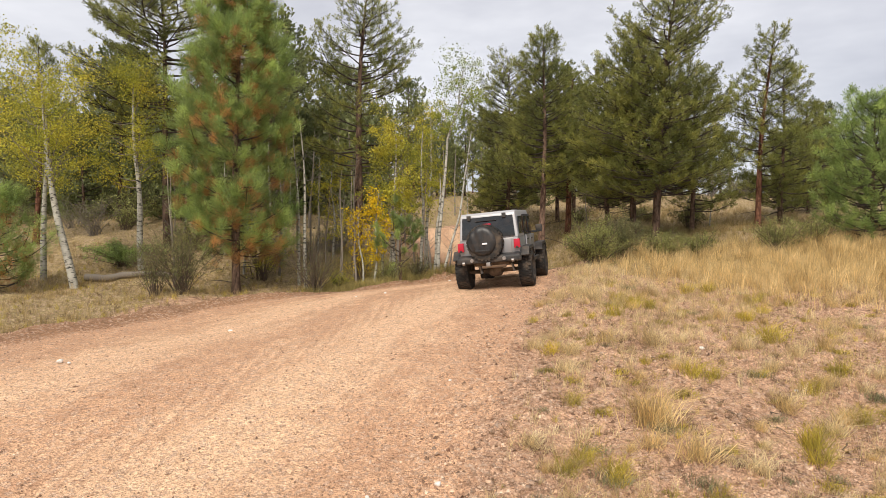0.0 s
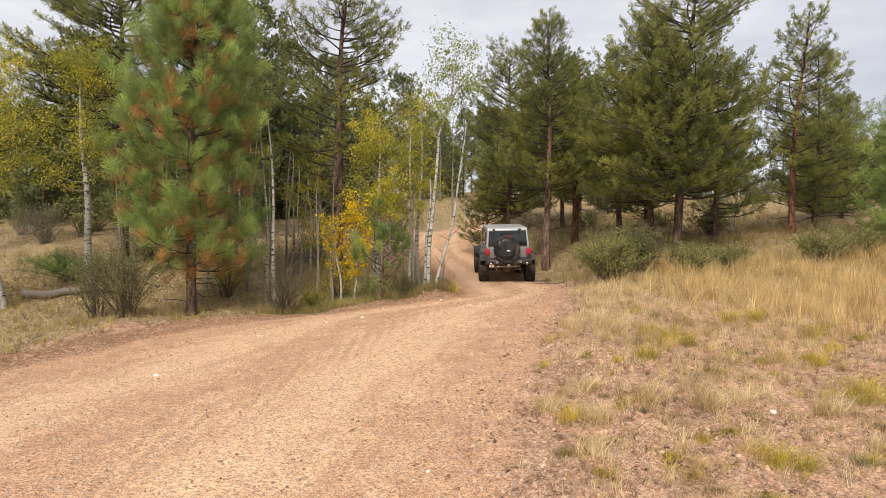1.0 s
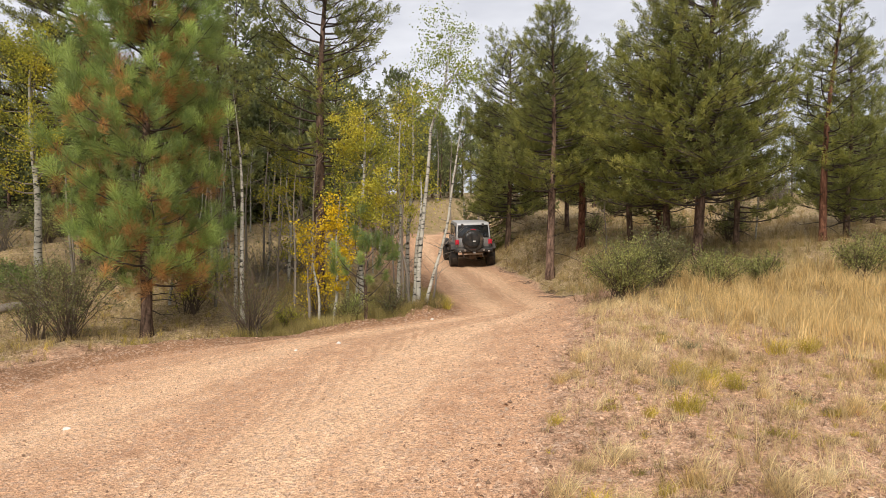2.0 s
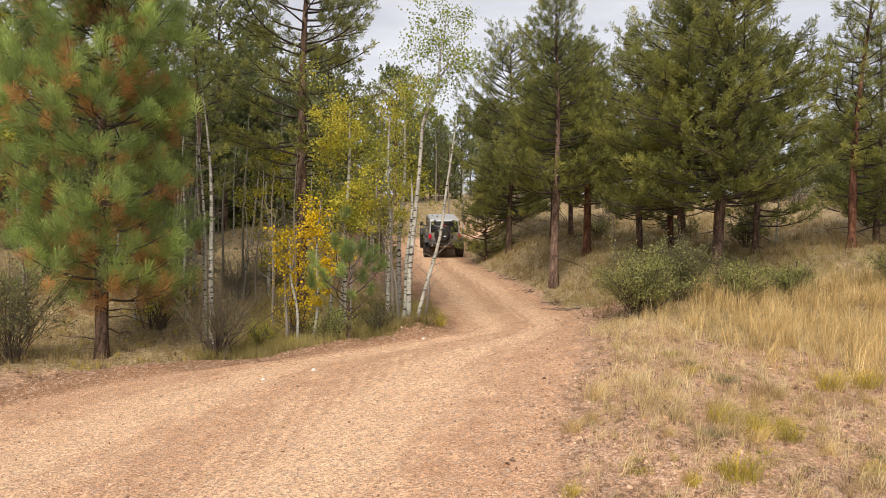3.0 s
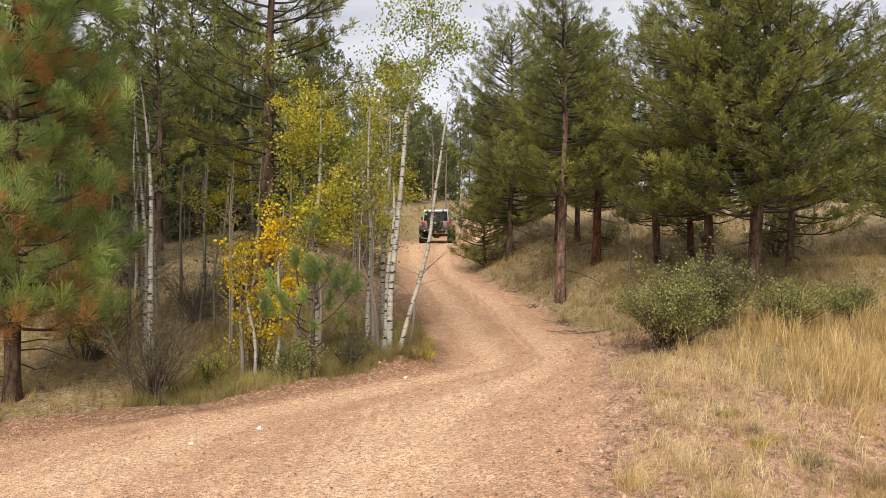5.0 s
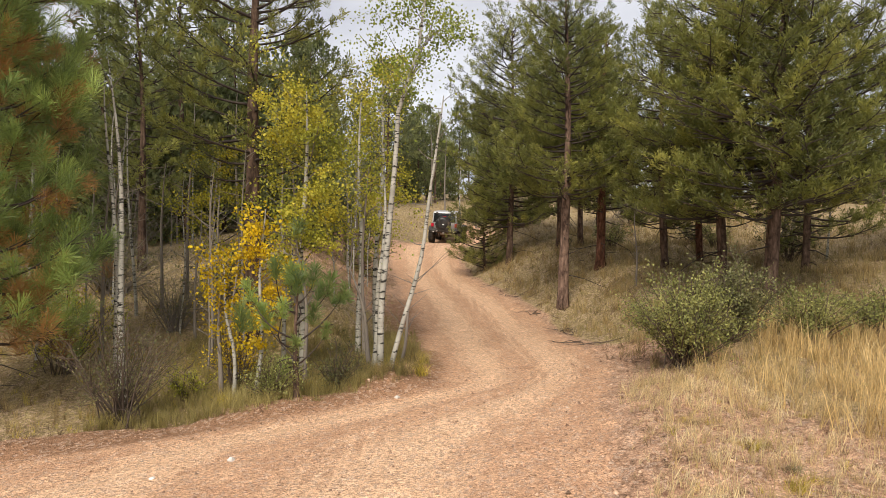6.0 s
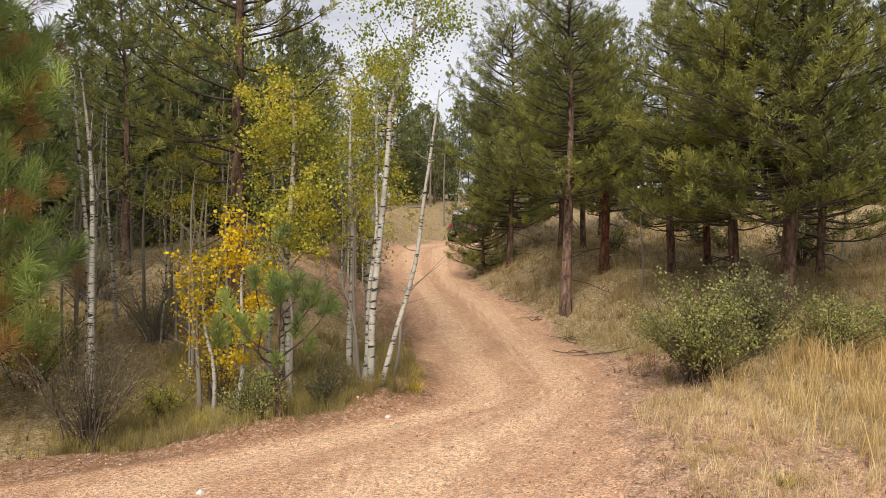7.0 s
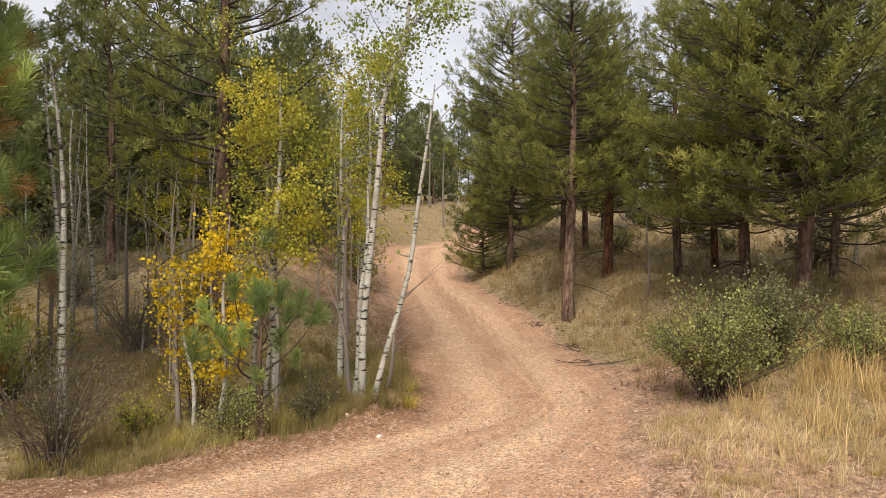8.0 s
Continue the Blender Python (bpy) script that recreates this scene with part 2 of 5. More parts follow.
# ---- the lie of the land ----
ROAD_Y = [-30, 0, 6.8, 8.3, 10.1, 13.0, 16.5, 18.7, 22.4, 26.5, 28.8, 31.6, 34.5, 37.5, 40.0, 43.2, 46.0, 48.0, 50.0, 54.0, 60.0, 400]
ROAD_Z = [-0.6, 0.05, 0.5, 0.9, 1.25, 1.64, 2.0, 2.12, 2.15, 2.2, 2.34, 2.62, 2.86, 3.1, 3.4, 3.93, 4.34, 4.45, 4.52, 4.7, 5.8, 14.0]
LEFT_Y = [-30, 0, 9.9, 12.5, 16.0, 17.6, 18.6, 19.2, 19.9, 20.8, 23.0, 28.0, 32.0, 36.0, 41.6, 47.0, 50.2, 54.0, 60.0, 75.0, 400]
LEFT_X = [-26, -15, -9.0, -7.9, -6.4, -5.2, -4.0, -1.6, 0.6, 0.85, 0.45, 0.0, -0.4, -0.9, -1.6, -2.0, -1.2, 0.8, 5.0, 15.0, 300]
RIGHT_Y = [-30, 0, 6.8, 9.0, 14.0, 17.5, 19.5, 21.5, 23.0, 25.0, 27.0, 29.0, 31.0, 33.0, 36.0, 41.0, 46.0, 49.0, 53.0, 60.0, 75.0, 400]
RIGHT_X = [-9, -2.5, 0.2, 0.72, 1.8, 2.7, 3.15, 3.55, 3.7, 3.62, 3.5, 3.38, 3.1, 2.65, 2.0, 1.6, 1.7, 3.2, 6.0, 12.0, 24.0, 330]
WEST_Y = [-30, 0, 8, 12, 15, 19, 21.5, 23, 25, 28, 32, 40, 50, 65, 90, 140, 400]
WEST_Z = [-0.8, 0.0, 0.7, 1.0, 1.3, 1.7, 1.8, 2.25, 2.9, 3.7, 4.3, 5.1, 6.2, 7.9, 10.6, 14.0, 14.0]
EAST_Y = [-30, 0, 6.8, 10, 13, 16, 18, 20, 21.5, 23.5, 25, 28, 31, 34, 40, 50, 65, 90, 140, 400]
EAST_Z = [-0.6, 0.05, 0.5, 1.28, 1.7, 2.1, 2.3, 2.5, 2.7, 3.05, 3.25, 3.5, 3.85, 4.2, 5.0, 6.2, 7.9, 10.6, 14.0, 14.0]


def ease(a):
    a = np.clip(a, 0, 1)
    return a * a * (3 - 2 * a)


def curve(y, ys, vs):
    """A smoothed line through the knots."""
    return sum(np.interp(y + o, ys, vs) for o in (-0.9, -0.45, 0, 0.45, 0.9)) / 5


def land(x, y, fine=False):
    """Height of the ground, and how far it is track, at x, y."""
    x, y = np.asarray(x, dtype=float), np.asarray(y, dtype=float)
    left, right, zr = curve(y, LEFT_Y, LEFT_X), curve(y, RIGHT_Y, RIGHT_X), curve(y, ROAD_Y, ROAD_Z)
    wob = 0.07 * np.sin(y * 1.7 + 0.6) + 0.05 * np.sin(y * 4.1)
    lean_w = np.clip((curve(y + 0.25, LEFT_Y, LEFT_X) - curve(y - 0.25, LEFT_Y, LEFT_X)) / 0.5, -2.5, 2.5)
    lean_e = np.clip((curve(y + 0.25, RIGHT_Y, RIGHT_X) - curve(y - 0.25, RIGHT_Y, RIGHT_X)) / 0.5, -2.0, 2.0)
    west, east = (left - x) / np.sqrt(1 + lean_w ** 2) + wob, (x - right) / np.sqrt(1 + lean_e ** 2) + wob
    # the track is banked: it falls towards its outer side
    zr = zr + 0.07 * np.clip(x - 1.5, -7, 2.0) * ease((y - 8) / 8) * ease((27 - y) / 6)
    zw, ze = curve(y, WEST_Y, WEST_Z), curve(y, EAST_Y, EAST_Z)
    z = zr + ease(west / 4.0) * (zw - zr) + ease(east / (1.6 + 1.9 * ease((y - 21) / 5))) * (ze - zr)
    z = z + 0.11 * np.clip(x - 7.5, 0, 9) * ease((y - 17) / 6) * ease((60 - y) / 20)
    z = z + 0.18 * np.exp(-((x + 0.5) / 0.9) ** 2 - ((y - 21.6) / 1.3) ** 2)
    z = z + 0.09 * np.exp(-((west - 0.35) / 0.4) ** 2) * ease((y - 4) / 6)
    road = ease(0.5 - west / 0.7) * ease(0.5 - east / 0.9)
    off = 1 - road
    z = z + off * (0.07 * np.sin(x * 0.9 + y * 0.4) * np.sin(y * 0.7 - x * 0.3) + 0.05 * np.sin(x * 2.3 + 1.3 * np.sin(y * 1.9)) + 0.035 * np.sin(x * 4.9 + 2.1 * np.sin(y * 3.1)) * np.sin(y * 5.3 + 1.7 * np.sin(x * 2.7)))
    if fine:
        width = np.maximum(right - left, 1.0)
        u = (x - left) / width
        for c, w, dep in ((0.28, 0.05, 0.018), (0.62, 0.04, 0.022), (0.79, 0.04, 0.016)):
            z = z - road * dep * np.exp(-((u - c) / w) ** 2) + road * 0.4 * dep * np.exp(-((np.abs(u - c) - 1.9 * w) / w) ** 2)
        z = z + road * (0.010 * np.sin(x * 3.1 + 2.2 * np.sin(y * 1.3)) * np.sin(y * 2.7 + 1.9 * np.sin(x * 1.7)) + 0.006 * np.sin(x * 9.3 + 2 * np.sin(y * 4.1)) * np.sin(y * 7.9 + 2 * np.sin(x * 3.7)))
    return z, road, west, east


def height(x, y):
    return float(land(x, y)[0])


def build_ground():
    ys = np.concatenate([np.linspace(-30, 3, 24), np.linspace(3.2, 24, 230), np.linspace(24.15, 55, 120), np.geomspace(55.5, 1500, 40)])
    us = np.linspace(-1, 1, 300)
    half = np.where(ys < 3, 26, np.where(ys < 60, 10 + 0.85 * np.maximum(ys, 3), 1.0 * ys + 1))
    X = np.sign(us)[None] * (0.55 * np.abs(us) + 0.45 * np.abs(us) ** 3)[None] * half[:, None]
    Y = np.repeat(ys[:, None], len(us), 1)
    Z, road, west, east = land(X, Y, True)
    Z = np.where(Y > 300, 14.0, Z)
    verts = np.stack([X, Y, Z], -1).reshape(-1, 3)
    n = len(us)
    i, j = np.meshgrid(np.arange(len(ys) - 1), np.arange(n - 1), indexing="ij")
    p = i * n + j
    f = np.concatenate([np.stack([p, p + 1, p + n + 1], -1).reshape(-1, 3), np.stack([p, p + n + 1, p + n], -1).reshape(-1, 3)])
    me = np_mesh("ground", verts, f, M["soil"], True)
    at = me.attributes.new("road", "FLOAT", "POINT")
    at.data.foreach_set("value", road.ravel().astype(np.float32))
    cut = ease((Y - 27) / 4) * ease((50 - Y) / 4)
    wild = ease((west - 0.35 + 0.4 * ease((Y - 18.5) / 1.5) - 3.0 * cut) / (2 - 1.5 * ease((Y - 18.5) / 1.5))) + ease((east - 0.5 + 0.6 * ease((Y - 20) / 4)) / (2.5 - 1.8 * ease((Y - 20) / 4))) * ease((Y - 15) / 4)
    u = (X - curve(Y, LEFT_Y, LEFT_X)) / np.maximum(curve(Y, RIGHT_Y, RIGHT_X) - curve(Y, LEFT_Y, LEFT_X), 1.0)
    lane = sum(np.exp(-((u - c) / w) ** 2) for c, w in ((0.33, 0.12), (0.72, 0.13)))
    at = me.attributes.new("across", "FLOAT", "POINT")
    at.data.foreach_set("value", u.ravel().astype(np.float32))
    at = me.attributes.new("berm", "FLOAT", "POINT")
    at.data.foreach_set("value", (np.exp(-((west - 0.25) / 0.55) ** 2) * ease((34 - Y) / 6)).ravel().astype(np.float32))
    at = me.attributes.new("lane", "FLOAT", "POINT")
    at.data.foreach_set("value", np.clip(lane, 0, 1).ravel().astype(np.float32))
    at = me.attributes.new("wild", "FLOAT", "POINT")
    at.data.foreach_set("value", np.clip(wild, 0, 1).ravel().astype(np.float32))
    tagged(new("ground", me), "pinkish granite soil with a rutted dirt track through it", "ground", kind="structure")


build_ground()


# ---- pines ----
def tuft(rng, needles, shoot, length, width, low=0.5, high=1.3):
    """A shoot along +z set round with needles that grow from its knots; low, high: how far they stand off it, in radians."""
    knots = 3
    v = [np.array([0, 0, (-0.25 + 1.25 * k / (knots - 1)) * shoot]) for k in range(knots)]
    f = []
    for k in range(knots - 1):
        v.append(v[k] + np.array([0.012, 0, 0]))
        f.append([k, len(v) - 1, k + 1])
    for k in range(needles):
        a, t = rng.uniform(0, 2 * np.pi), rng.uniform(low, high)
        if k % 5 == 0:
            t *= 0.5
        d = np.array([np.sin(t) * np.cos(a), np.sin(t) * np.sin(a), np.cos(t)])
        s = np.cross(d, rng.normal(size=3))
        s /= np.linalg.norm(s) + 1e-9
        root = k % knots
        tip = v[root] + d * length * rng.uniform(0.7, 1.05)
        n = len(v)
        v += [tip - s * width, tip + s * width]
        f.append([root, n, n + 1])
    return np.array(v), np.array(f)


def pine_meshes(seed, tall, wide, bare, limbs_n, shoot=0.09, length=0.125, needles=24, width=0.0085, step=0.165, gap=0.12, droop=0.1, widest=0.3, tip=0.12, dead=0.0, lean=0.0, upturn=0.35, thick=1.0, low=0.2, high=1.45, least=(4, 2), light=False):
    """Trunk, limbs, brushes and dry brushes of one pine, as heaps. bare: share of the trunk with no living limbs; widest: share of the crown's height at which it is widest."""
    rng = np.random.default_rng(seed)
    trunk, limbs, green, dry = Heap(), Heap(), Heap(), Heap()
    h = np.linspace(0, 1, 16)
    lean += 0.035 * math.sin(7.3 * seed)
    px = lean * h ** 1.3 * tall + 0.014 * tall * np.sin(h * 5 + seed) * h
    py = 0.012 * tall * np.sin(h * 4 + 2 * seed) * h
    path = np.stack([px, py, h * tall - 0.15], 1)
    rad = thick * ((0.011 * tall + 0.02) * (1 - h) ** 0.85) + 0.012
    rad *= 1 + 0.06 * np.sin(h * 23 + seed) + rng.uniform(-0.03, 0.03, 16)
    rad[0] *= 1.3
    trunk.tube(path, rad, 10)
    places, axes, dplaces, daxes = [], [], [], []
    up = np.array([0, 0, 1.0])

    def put(p, d, inner=0.0):
        places.append(p)
        axes.append(d)
        if dead and rng.uniform() < dead * (0.35 + inner):
            dplaces.append(p - d / np.linalg.norm(d) * (0.9 * shoot + 0.55 * length))
            daxes.append(d + rng.normal(size=3) * 0.15)

    azimuth = rng.uniform(0, 6.28)
    # each sector of the crown keeps its own reach, which breaks the outline
    lobes = rng.uniform(0.72, 1.12, (7, 6))
    limbs_n = int(1.45 * limbs_n)
    for w in range(limbs_n):
        q = (w + rng.uniform(0, 1)) / limbs_n
        azimuth += 2.4 + rng.uniform(-0.5, 0.5)
        lobe = lobes[min(6, int(q * 7)), int((azimuth % 6.283) / 6.284 * 6)]
        if lobe < 0.72 + 0.4 * gap and rng.uniform() < 0.8:
            continue
        shape = (q / widest) ** 0.5 * 0.45 + 0.55 if q < widest else ((1 - q) / (1 - widest)) ** 0.8
        l = wide * (shape * (1 - tip) + tip) * lobe * rng.uniform(0.7, 1.12)
        hz = bare + (1 - bare) * min(q, 0.985)
        root = np.array([np.interp(hz, h, px), np.interp(hz, h, py), hz * tall - 0.15])
        out = np.array([np.cos(azimuth), np.sin(azimuth), 0])
        sid = np.array([-out[1], out[0], 0])
        rise = rng.uniform(-0.15, 0.15) + 0.7 * q ** 1.5 - droop * (1 - q)
        s = np.linspace(0, 1, 3 if light else 6)
        crook = rng.uniform(-0.26, 0.26) * l
        limb = root + s[:, None] * out * l + (s * rise * l + upturn * l * s ** 2.6)[:, None] * up + (np.sin(s * 3.5) * crook)[:, None] * sid
        limbs.tube(limb, np.linspace(0.010 + 0.012 * l, 0.005, len(s)), 3 if light else 4)
        twigs = max(least[0], int(l / step * 0.9))
        for j in range(twigs):
            u = 0.28 + 0.72 * (j + rng.uniform(0, 1)) / twigs
            base = np.array([np.interp(u, s, limb[:, c]) for c in range(3)])
            sg = 1 if j % 2 else -1
            d = out * rng.uniform(0.45, 0.9) + sid * sg * rng.uniform(0.35, 0.95) + up * rng.uniform(0.0, 0.35)
            d /= np.linalg.norm(d)
            reach = (0.10 + 0.36 * (1 - u) * l + 0.08 * l) * rng.uniform(0.6, 1.2)
            tw = base + np.linspace(0, 1, 3)[:, None] * d * reach + np.array([0, 0.1, 0.5])[:, None] * up * 0.3 * reach
            if not light:
                limbs.add([base + 0.007 * up, base - 0.007 * up, tw[1], tw[2]], [[0, 1, 2], [0, 2, 3]])
            count = max(least[1], int(1.45 * reach / step))
            for i in range(count):
                f = 1 - 0.85 * i / count
                p = base + (tw[2] - base) * f + rng.normal(size=3) * 0.35 * step
                put(p, d * rng.uniform(0.2, 0.9) + up * rng.uniform(0.35, 1.0) + rng.normal(size=3) * 0.2, 1 - u + 0.3 * i / count)
        put(limb[-1], limb[-1] - limb[-2] + 0.3 * up)
    # dead snags on the bare part of the trunk
    for w in range(4 if light else int(26 * bare) + 3):
        hz, a = rng.uniform(0.25 * bare, bare * 1.1), rng.uniform(0, 6.28)
        root = np.array([np.interp(hz, h, px), np.interp(hz, h, py), hz * tall])
        l = rng.uniform(0.12, 0.6) * wide
        s = np.linspace(0, 1, 5)
        limb = root + s[:, None] * np.array([np.cos(a), np.sin(a), -0.1]) * l + (s ** 2 * rng.uniform(-0.3, 0.1))[:, None] * up * l + np.cumsum(rng.normal(size=(5, 3)) * 0.09 * l, 0) * s[:, None]
        limbs.tube(limb, np.linspace(0.016, 0.003, 5), 4)
    put(path[-1], up)
    places, axes = np.array(places), np.array(axes)
    kinds = [tuft(rng, needles, shoot, length, width, low, high) for _ in range(5)]
    pick = rng.integers(0, 5, len(places))
    for i, (tv, tf) in enumerate(kinds):
        m = pick == i
        if m.any():
            green.spread(tv, tf, places[m], axes[m], rng.uniform(0.75, 1.25, m.sum()), rng)
    if dplaces:
        tv, tf = tuft(rng, needles, 0.9 * shoot, 0.85 * length, width, 0.4, 1.5)
        dry.spread(tv, tf, np.array(dplaces), np.array(daxes), rng.uniform(0.7, 1.15, len(dplaces)), rng)
    return trunk, limbs, green, dry


def pine(x, y, spec, label, needles="needles", bark="bark", turn=0.0, name="pine_tree", group=""):
    base = new(name)
    tagged(base, label, "pine tree", group)
    base.matrix_basis = pose(x, y, height(x, y) - 0.04, 0, 0, turn)
    trunk, limbs, green, dry = pine_meshes(**spec)
    part_np("trunk", trunk, M[bark], base, smooth=True)
    part_np("branchwork", limbs, M["limb"], base, smooth=True, kind="stuff")
    part_np("crown", green, M[needles], base, kind="stuff")
    if dry.n:
        part_np("dry_needles", dry, M["needles_dry"], base, "rust-brown dry inner needles", kind="stuff")
    return base


def near_pines():
    """Position, height, reach and habit of each pine that can be told apart."""
    pine(-6.1, 20.0, dict(seed=3, tall=9.4, wide=1.85, bare=0.13, limbs_n=88, shoot=0.20, length=0.25, needles=150, width=0.0034, step=0.50, low=0.2, high=1.3, gap=0.1, droop=0.12, widest=0.34, tip=0.22, dead=0.55, upturn=0.45),
         "bushy green pine with rust-brown inner needles beside the track", "needles_young")
    pine(-3.0, 23.6, dict(seed=8, tall=10.2, wide=2.2, bare=0.33, limbs_n=78, gap=0.35, droop=0.12, widest=0.25, tip=0.3, thick=1.25, upturn=0.3), "tall open-crowned pine behind yellow aspens")
    pine(-7.1, 28.0, dict(seed=12, tall=7.6, wide=1.25, bare=0.24, limbs_n=64, gap=0.3, widest=0.35, tip=0.25, droop=0.1, step=0.16), "slender dark green pine in the wood")
    pine(7.35, 23.6, dict(seed=21, tall=9.7, wide=3.0, bare=0.21, limbs_n=120, gap=0.1, widest=0.24, tip=0.12, droop=0.22, lean=0.06, thick=1.1), "big full-crowned yellowish green pine")
    pine(7.1, 25.2, dict(seed=22, tall=7.6, wide=2.5, bare=0.22, limbs_n=70, gap=0.15, widest=0.3, droop=0.15, step=0.16), "pine with a dark trunk grown into its bigger neighbour")
    pine(4.2, 29.0, dict(seed=31, tall=9.6, wide=2.0, bare=0.33, limbs_n=92, gap=0.2, widest=0.22, tip=0.25, droop=0.12, step=0.16, lean=0.02, thick=1.15), "tall open pine with a bare reddish-brown trunk", bark="bark_brown")
    pine(5.7, 31.0, dict(seed=33, tall=7.4, wide=2.0, bare=0.25, limbs_n=60, gap=0.2, droop=0.12, step=0.17, thick=1.4), "pine with a rust-red lower trunk", bark="bark_red")
    pine(7.05, 29.0, dict(seed=35, tall=7.2, wide=2.1, bare=0.17, limbs_n=66, gap=0.15, droop=0.15, step=0.17), "dark green pine with a straight dark trunk")
    pine(8.4, 30.0, dict(seed=36, tall=6.6, wide=2.1, bare=0.16, limbs_n=60, gap=0.15, droop=0.15, step=0.17), "pine with a short rust-brown trunk", bark="bark_red")
    pine(11.7, 25.2, dict(seed=41, tall=7.6, wide=1.75, bare=0.2, limbs_n=66, gap=0.35, lean=0.09, droop=0.12, step=0.16), "leaning open pine with a reddish trunk", bark="bark_red")
    pine(13.0, 26.2, dict(seed=43, tall=6.3, wide=1.9, bare=0.12, limbs_n=70, gap=0.15, lean=0.05, droop=0.12, step=0.16), "dense dark green pine")
    pine(9.9, 27.0, dict(seed=45, tall=6.6, wide=2.1, bare=0.14, limbs_n=64, gap=0.15, droop=0.15, step=0.17), "dense pine between two taller ones")
    pine(15.6, 29.0, dict(seed=47, tall=4.8, wide=2.0, bare=0.08, limbs_n=56, gap=0.1, droop=0.1, step=0.18), "low broad pine behind the meadow")
    pine(4.0, 44.0, dict(seed=79, tall=6.6, wide=2.1, bare=0.14, limbs_n=50, gap=0.1, step=0.2, length=0.16, width=0.017), "full dark pine above the bend of the track")
    pine(7.6, 39.5, dict(seed=81, tall=7.6, wide=2.2, bare=0.16, limbs_n=56, gap=0.1, step=0.2, length=0.16, width=0.017), "full dark pine deeper in the wood")
    pine(13.9, 22.0, dict(seed=51, tall=4.4, wide=2.1, bare=0.04, limbs_n=84, shoot=0.14, length=0.17, needles=50, width=0.006, step=0.26, gap=0.05, upturn=0.5), "young bright green pine at the meadow's edge", "needles_young")
    pine(-10.4, 25.6, dict(seed=61, tall=10.4, wide=3.7, bare=0.42, limbs_n=70, gap=0.35, droop=0.25, widest=0.4, tip=0.3, step=0.16), "tall dark pine with wide drooping limbs")
    pine(-15.6, 26.0, dict(seed=63, tall=7.8, wide=1.6, bare=0.3, limbs_n=60, gap=0.25, droop=0.12, step=0.16), "dark green pine standing behind yellow aspens", bark="bark_red")
    pine(-12.9, 19.5, dict(seed=65, tall=3.0, wide=1.4, bare=0.1, limbs_n=40, shoot=0.22, length=0.18, needles=50, width=0.005, step=0.25, dead=0.4, upturn=0.5), "low young pine in the gully", "needles_young")
    pine(-1.24, 19.75, dict(seed=71, tall=1.66, wide=0.72, bare=0.34, limbs_n=7, shoot=0.16, length=0.16, needles=240, width=0.004, step=0.9, gap=0.0, droop=-0.45, widest=0.35, tip=0.3, upturn=0.5, low=0.2, high=1.3, least=(1, 1)), "small pine sapling at the track's edge", "needles_young")
    pine(2.55, 37.6, dict(seed=73, tall=3.4, wide=1.35, bare=0.06, limbs_n=60, step=0.17), "young pine beside the uphill track", "needles")
    pine(3.45, 36.6, dict(seed=75, tall=9.3, wide=2.7, bare=0.16, limbs_n=90, gap=0.2, droop=0.12, step=0.17, widest=0.42, tip=0.3), "dark green pine at the edge of the wood")
    pine(5.2, 35.4, dict(seed=77, tall=8.4, wide=2.5, bare=0.2, limbs_n=74, gap=0.2, droop=0.12, step=0.17), "full dark green pine at the edge of the wood")
    pine(-1.9, 33.6, dict(seed=83, tall=2.6, wide=0.8, bare=0.06, limbs_n=36, step=0.18), "young pine on the cut bank of the track")


near_pines()


# ---- far wood ----
def far_wood():
    rng = np.random.default_rng(5)
    kinds = []
    for k in range(4):
        kinds.append(dict(seed=100 + k, tall=9.0, wide=1.9 + 0.25 * k, bare=0.26 + 0.06 * (k % 2), limbs_n=50, shoot=0.16, length=0.26, needles=6, width=0.055, step=0.34, gap=0.15, droop=0.12, light=True))
    first = [None] * 4
    spots = []
    for _ in range(4000):
        y = rng.uniform(34, 105)
        x = rng.uniform(-0.80, 0.85) * y
        left, right = float(curve(y, LEFT_Y, LEFT_X)), float(curve(y, RIGHT_Y, RIGHT_X))
        if left - 3.0 < x < right + 2.5:
            continue
        aim = x / y
        if -0.02 < aim < 0.085 and (y < 62 or rng.uniform() < 0.75):
            continue
        if y < 42 and -0.12 < aim < 0.75 and rng.uniform() < 0.6:
            continue
        if aim > 0.42 and y < 60:
            continue
        if any((x - a) ** 2 + (y - b) ** 2 < (2.6 + 0.012 * y) ** 2 for a, b in spots):
            continue
        spots.append((x, y))
        if len(spots) >= 130:
            break
    for i, (x, y) in enumerate(spots):
        k = i % 4
        tall = rng.uniform(0.65, 1.15) * (1.0 if y < 60 else 1.1)
        if 0.3 < x / y:
            tall *= 0.8
        m = pose(x, y, height(x, y) - 0.1, 0, 0, rng.uniform(0, 360))
        if first[k] is None:
            first[k] = pine(x, y, kinds[k], "dark green pine in the far wood", "needles_far", group="far wood")
            first[k].matrix_basis = m @ Matrix.Diagonal((tall, tall, tall, 1))
        else:
            c = copy_thing(first[k], m)
            c.matrix_basis = m @ Matrix.Diagonal((tall, tall, tall, 1))
    # the few that stand in the open beyond the crest
    for i, (x, y, f) in enumerate([(0.2, 64.0, 0.78), (2.3, 71.0, 0.95), (4.6, 67.0, 0.8), (-1.8, 69.0, 0.85), (6.4, 76.0, 0.95), (3.6, 82.0, 0.9), (0.6, 84.0, 0.85)]):
        m = pose(x, y, height(x, y) - 0.1, 0, 0, 50 * i)
        c = copy_thing(first[i % 4], m)
        c.matrix_basis = m @ Matrix.Diagonal((0.8 * f, 0.8 * f, f, 1))


far_wood()


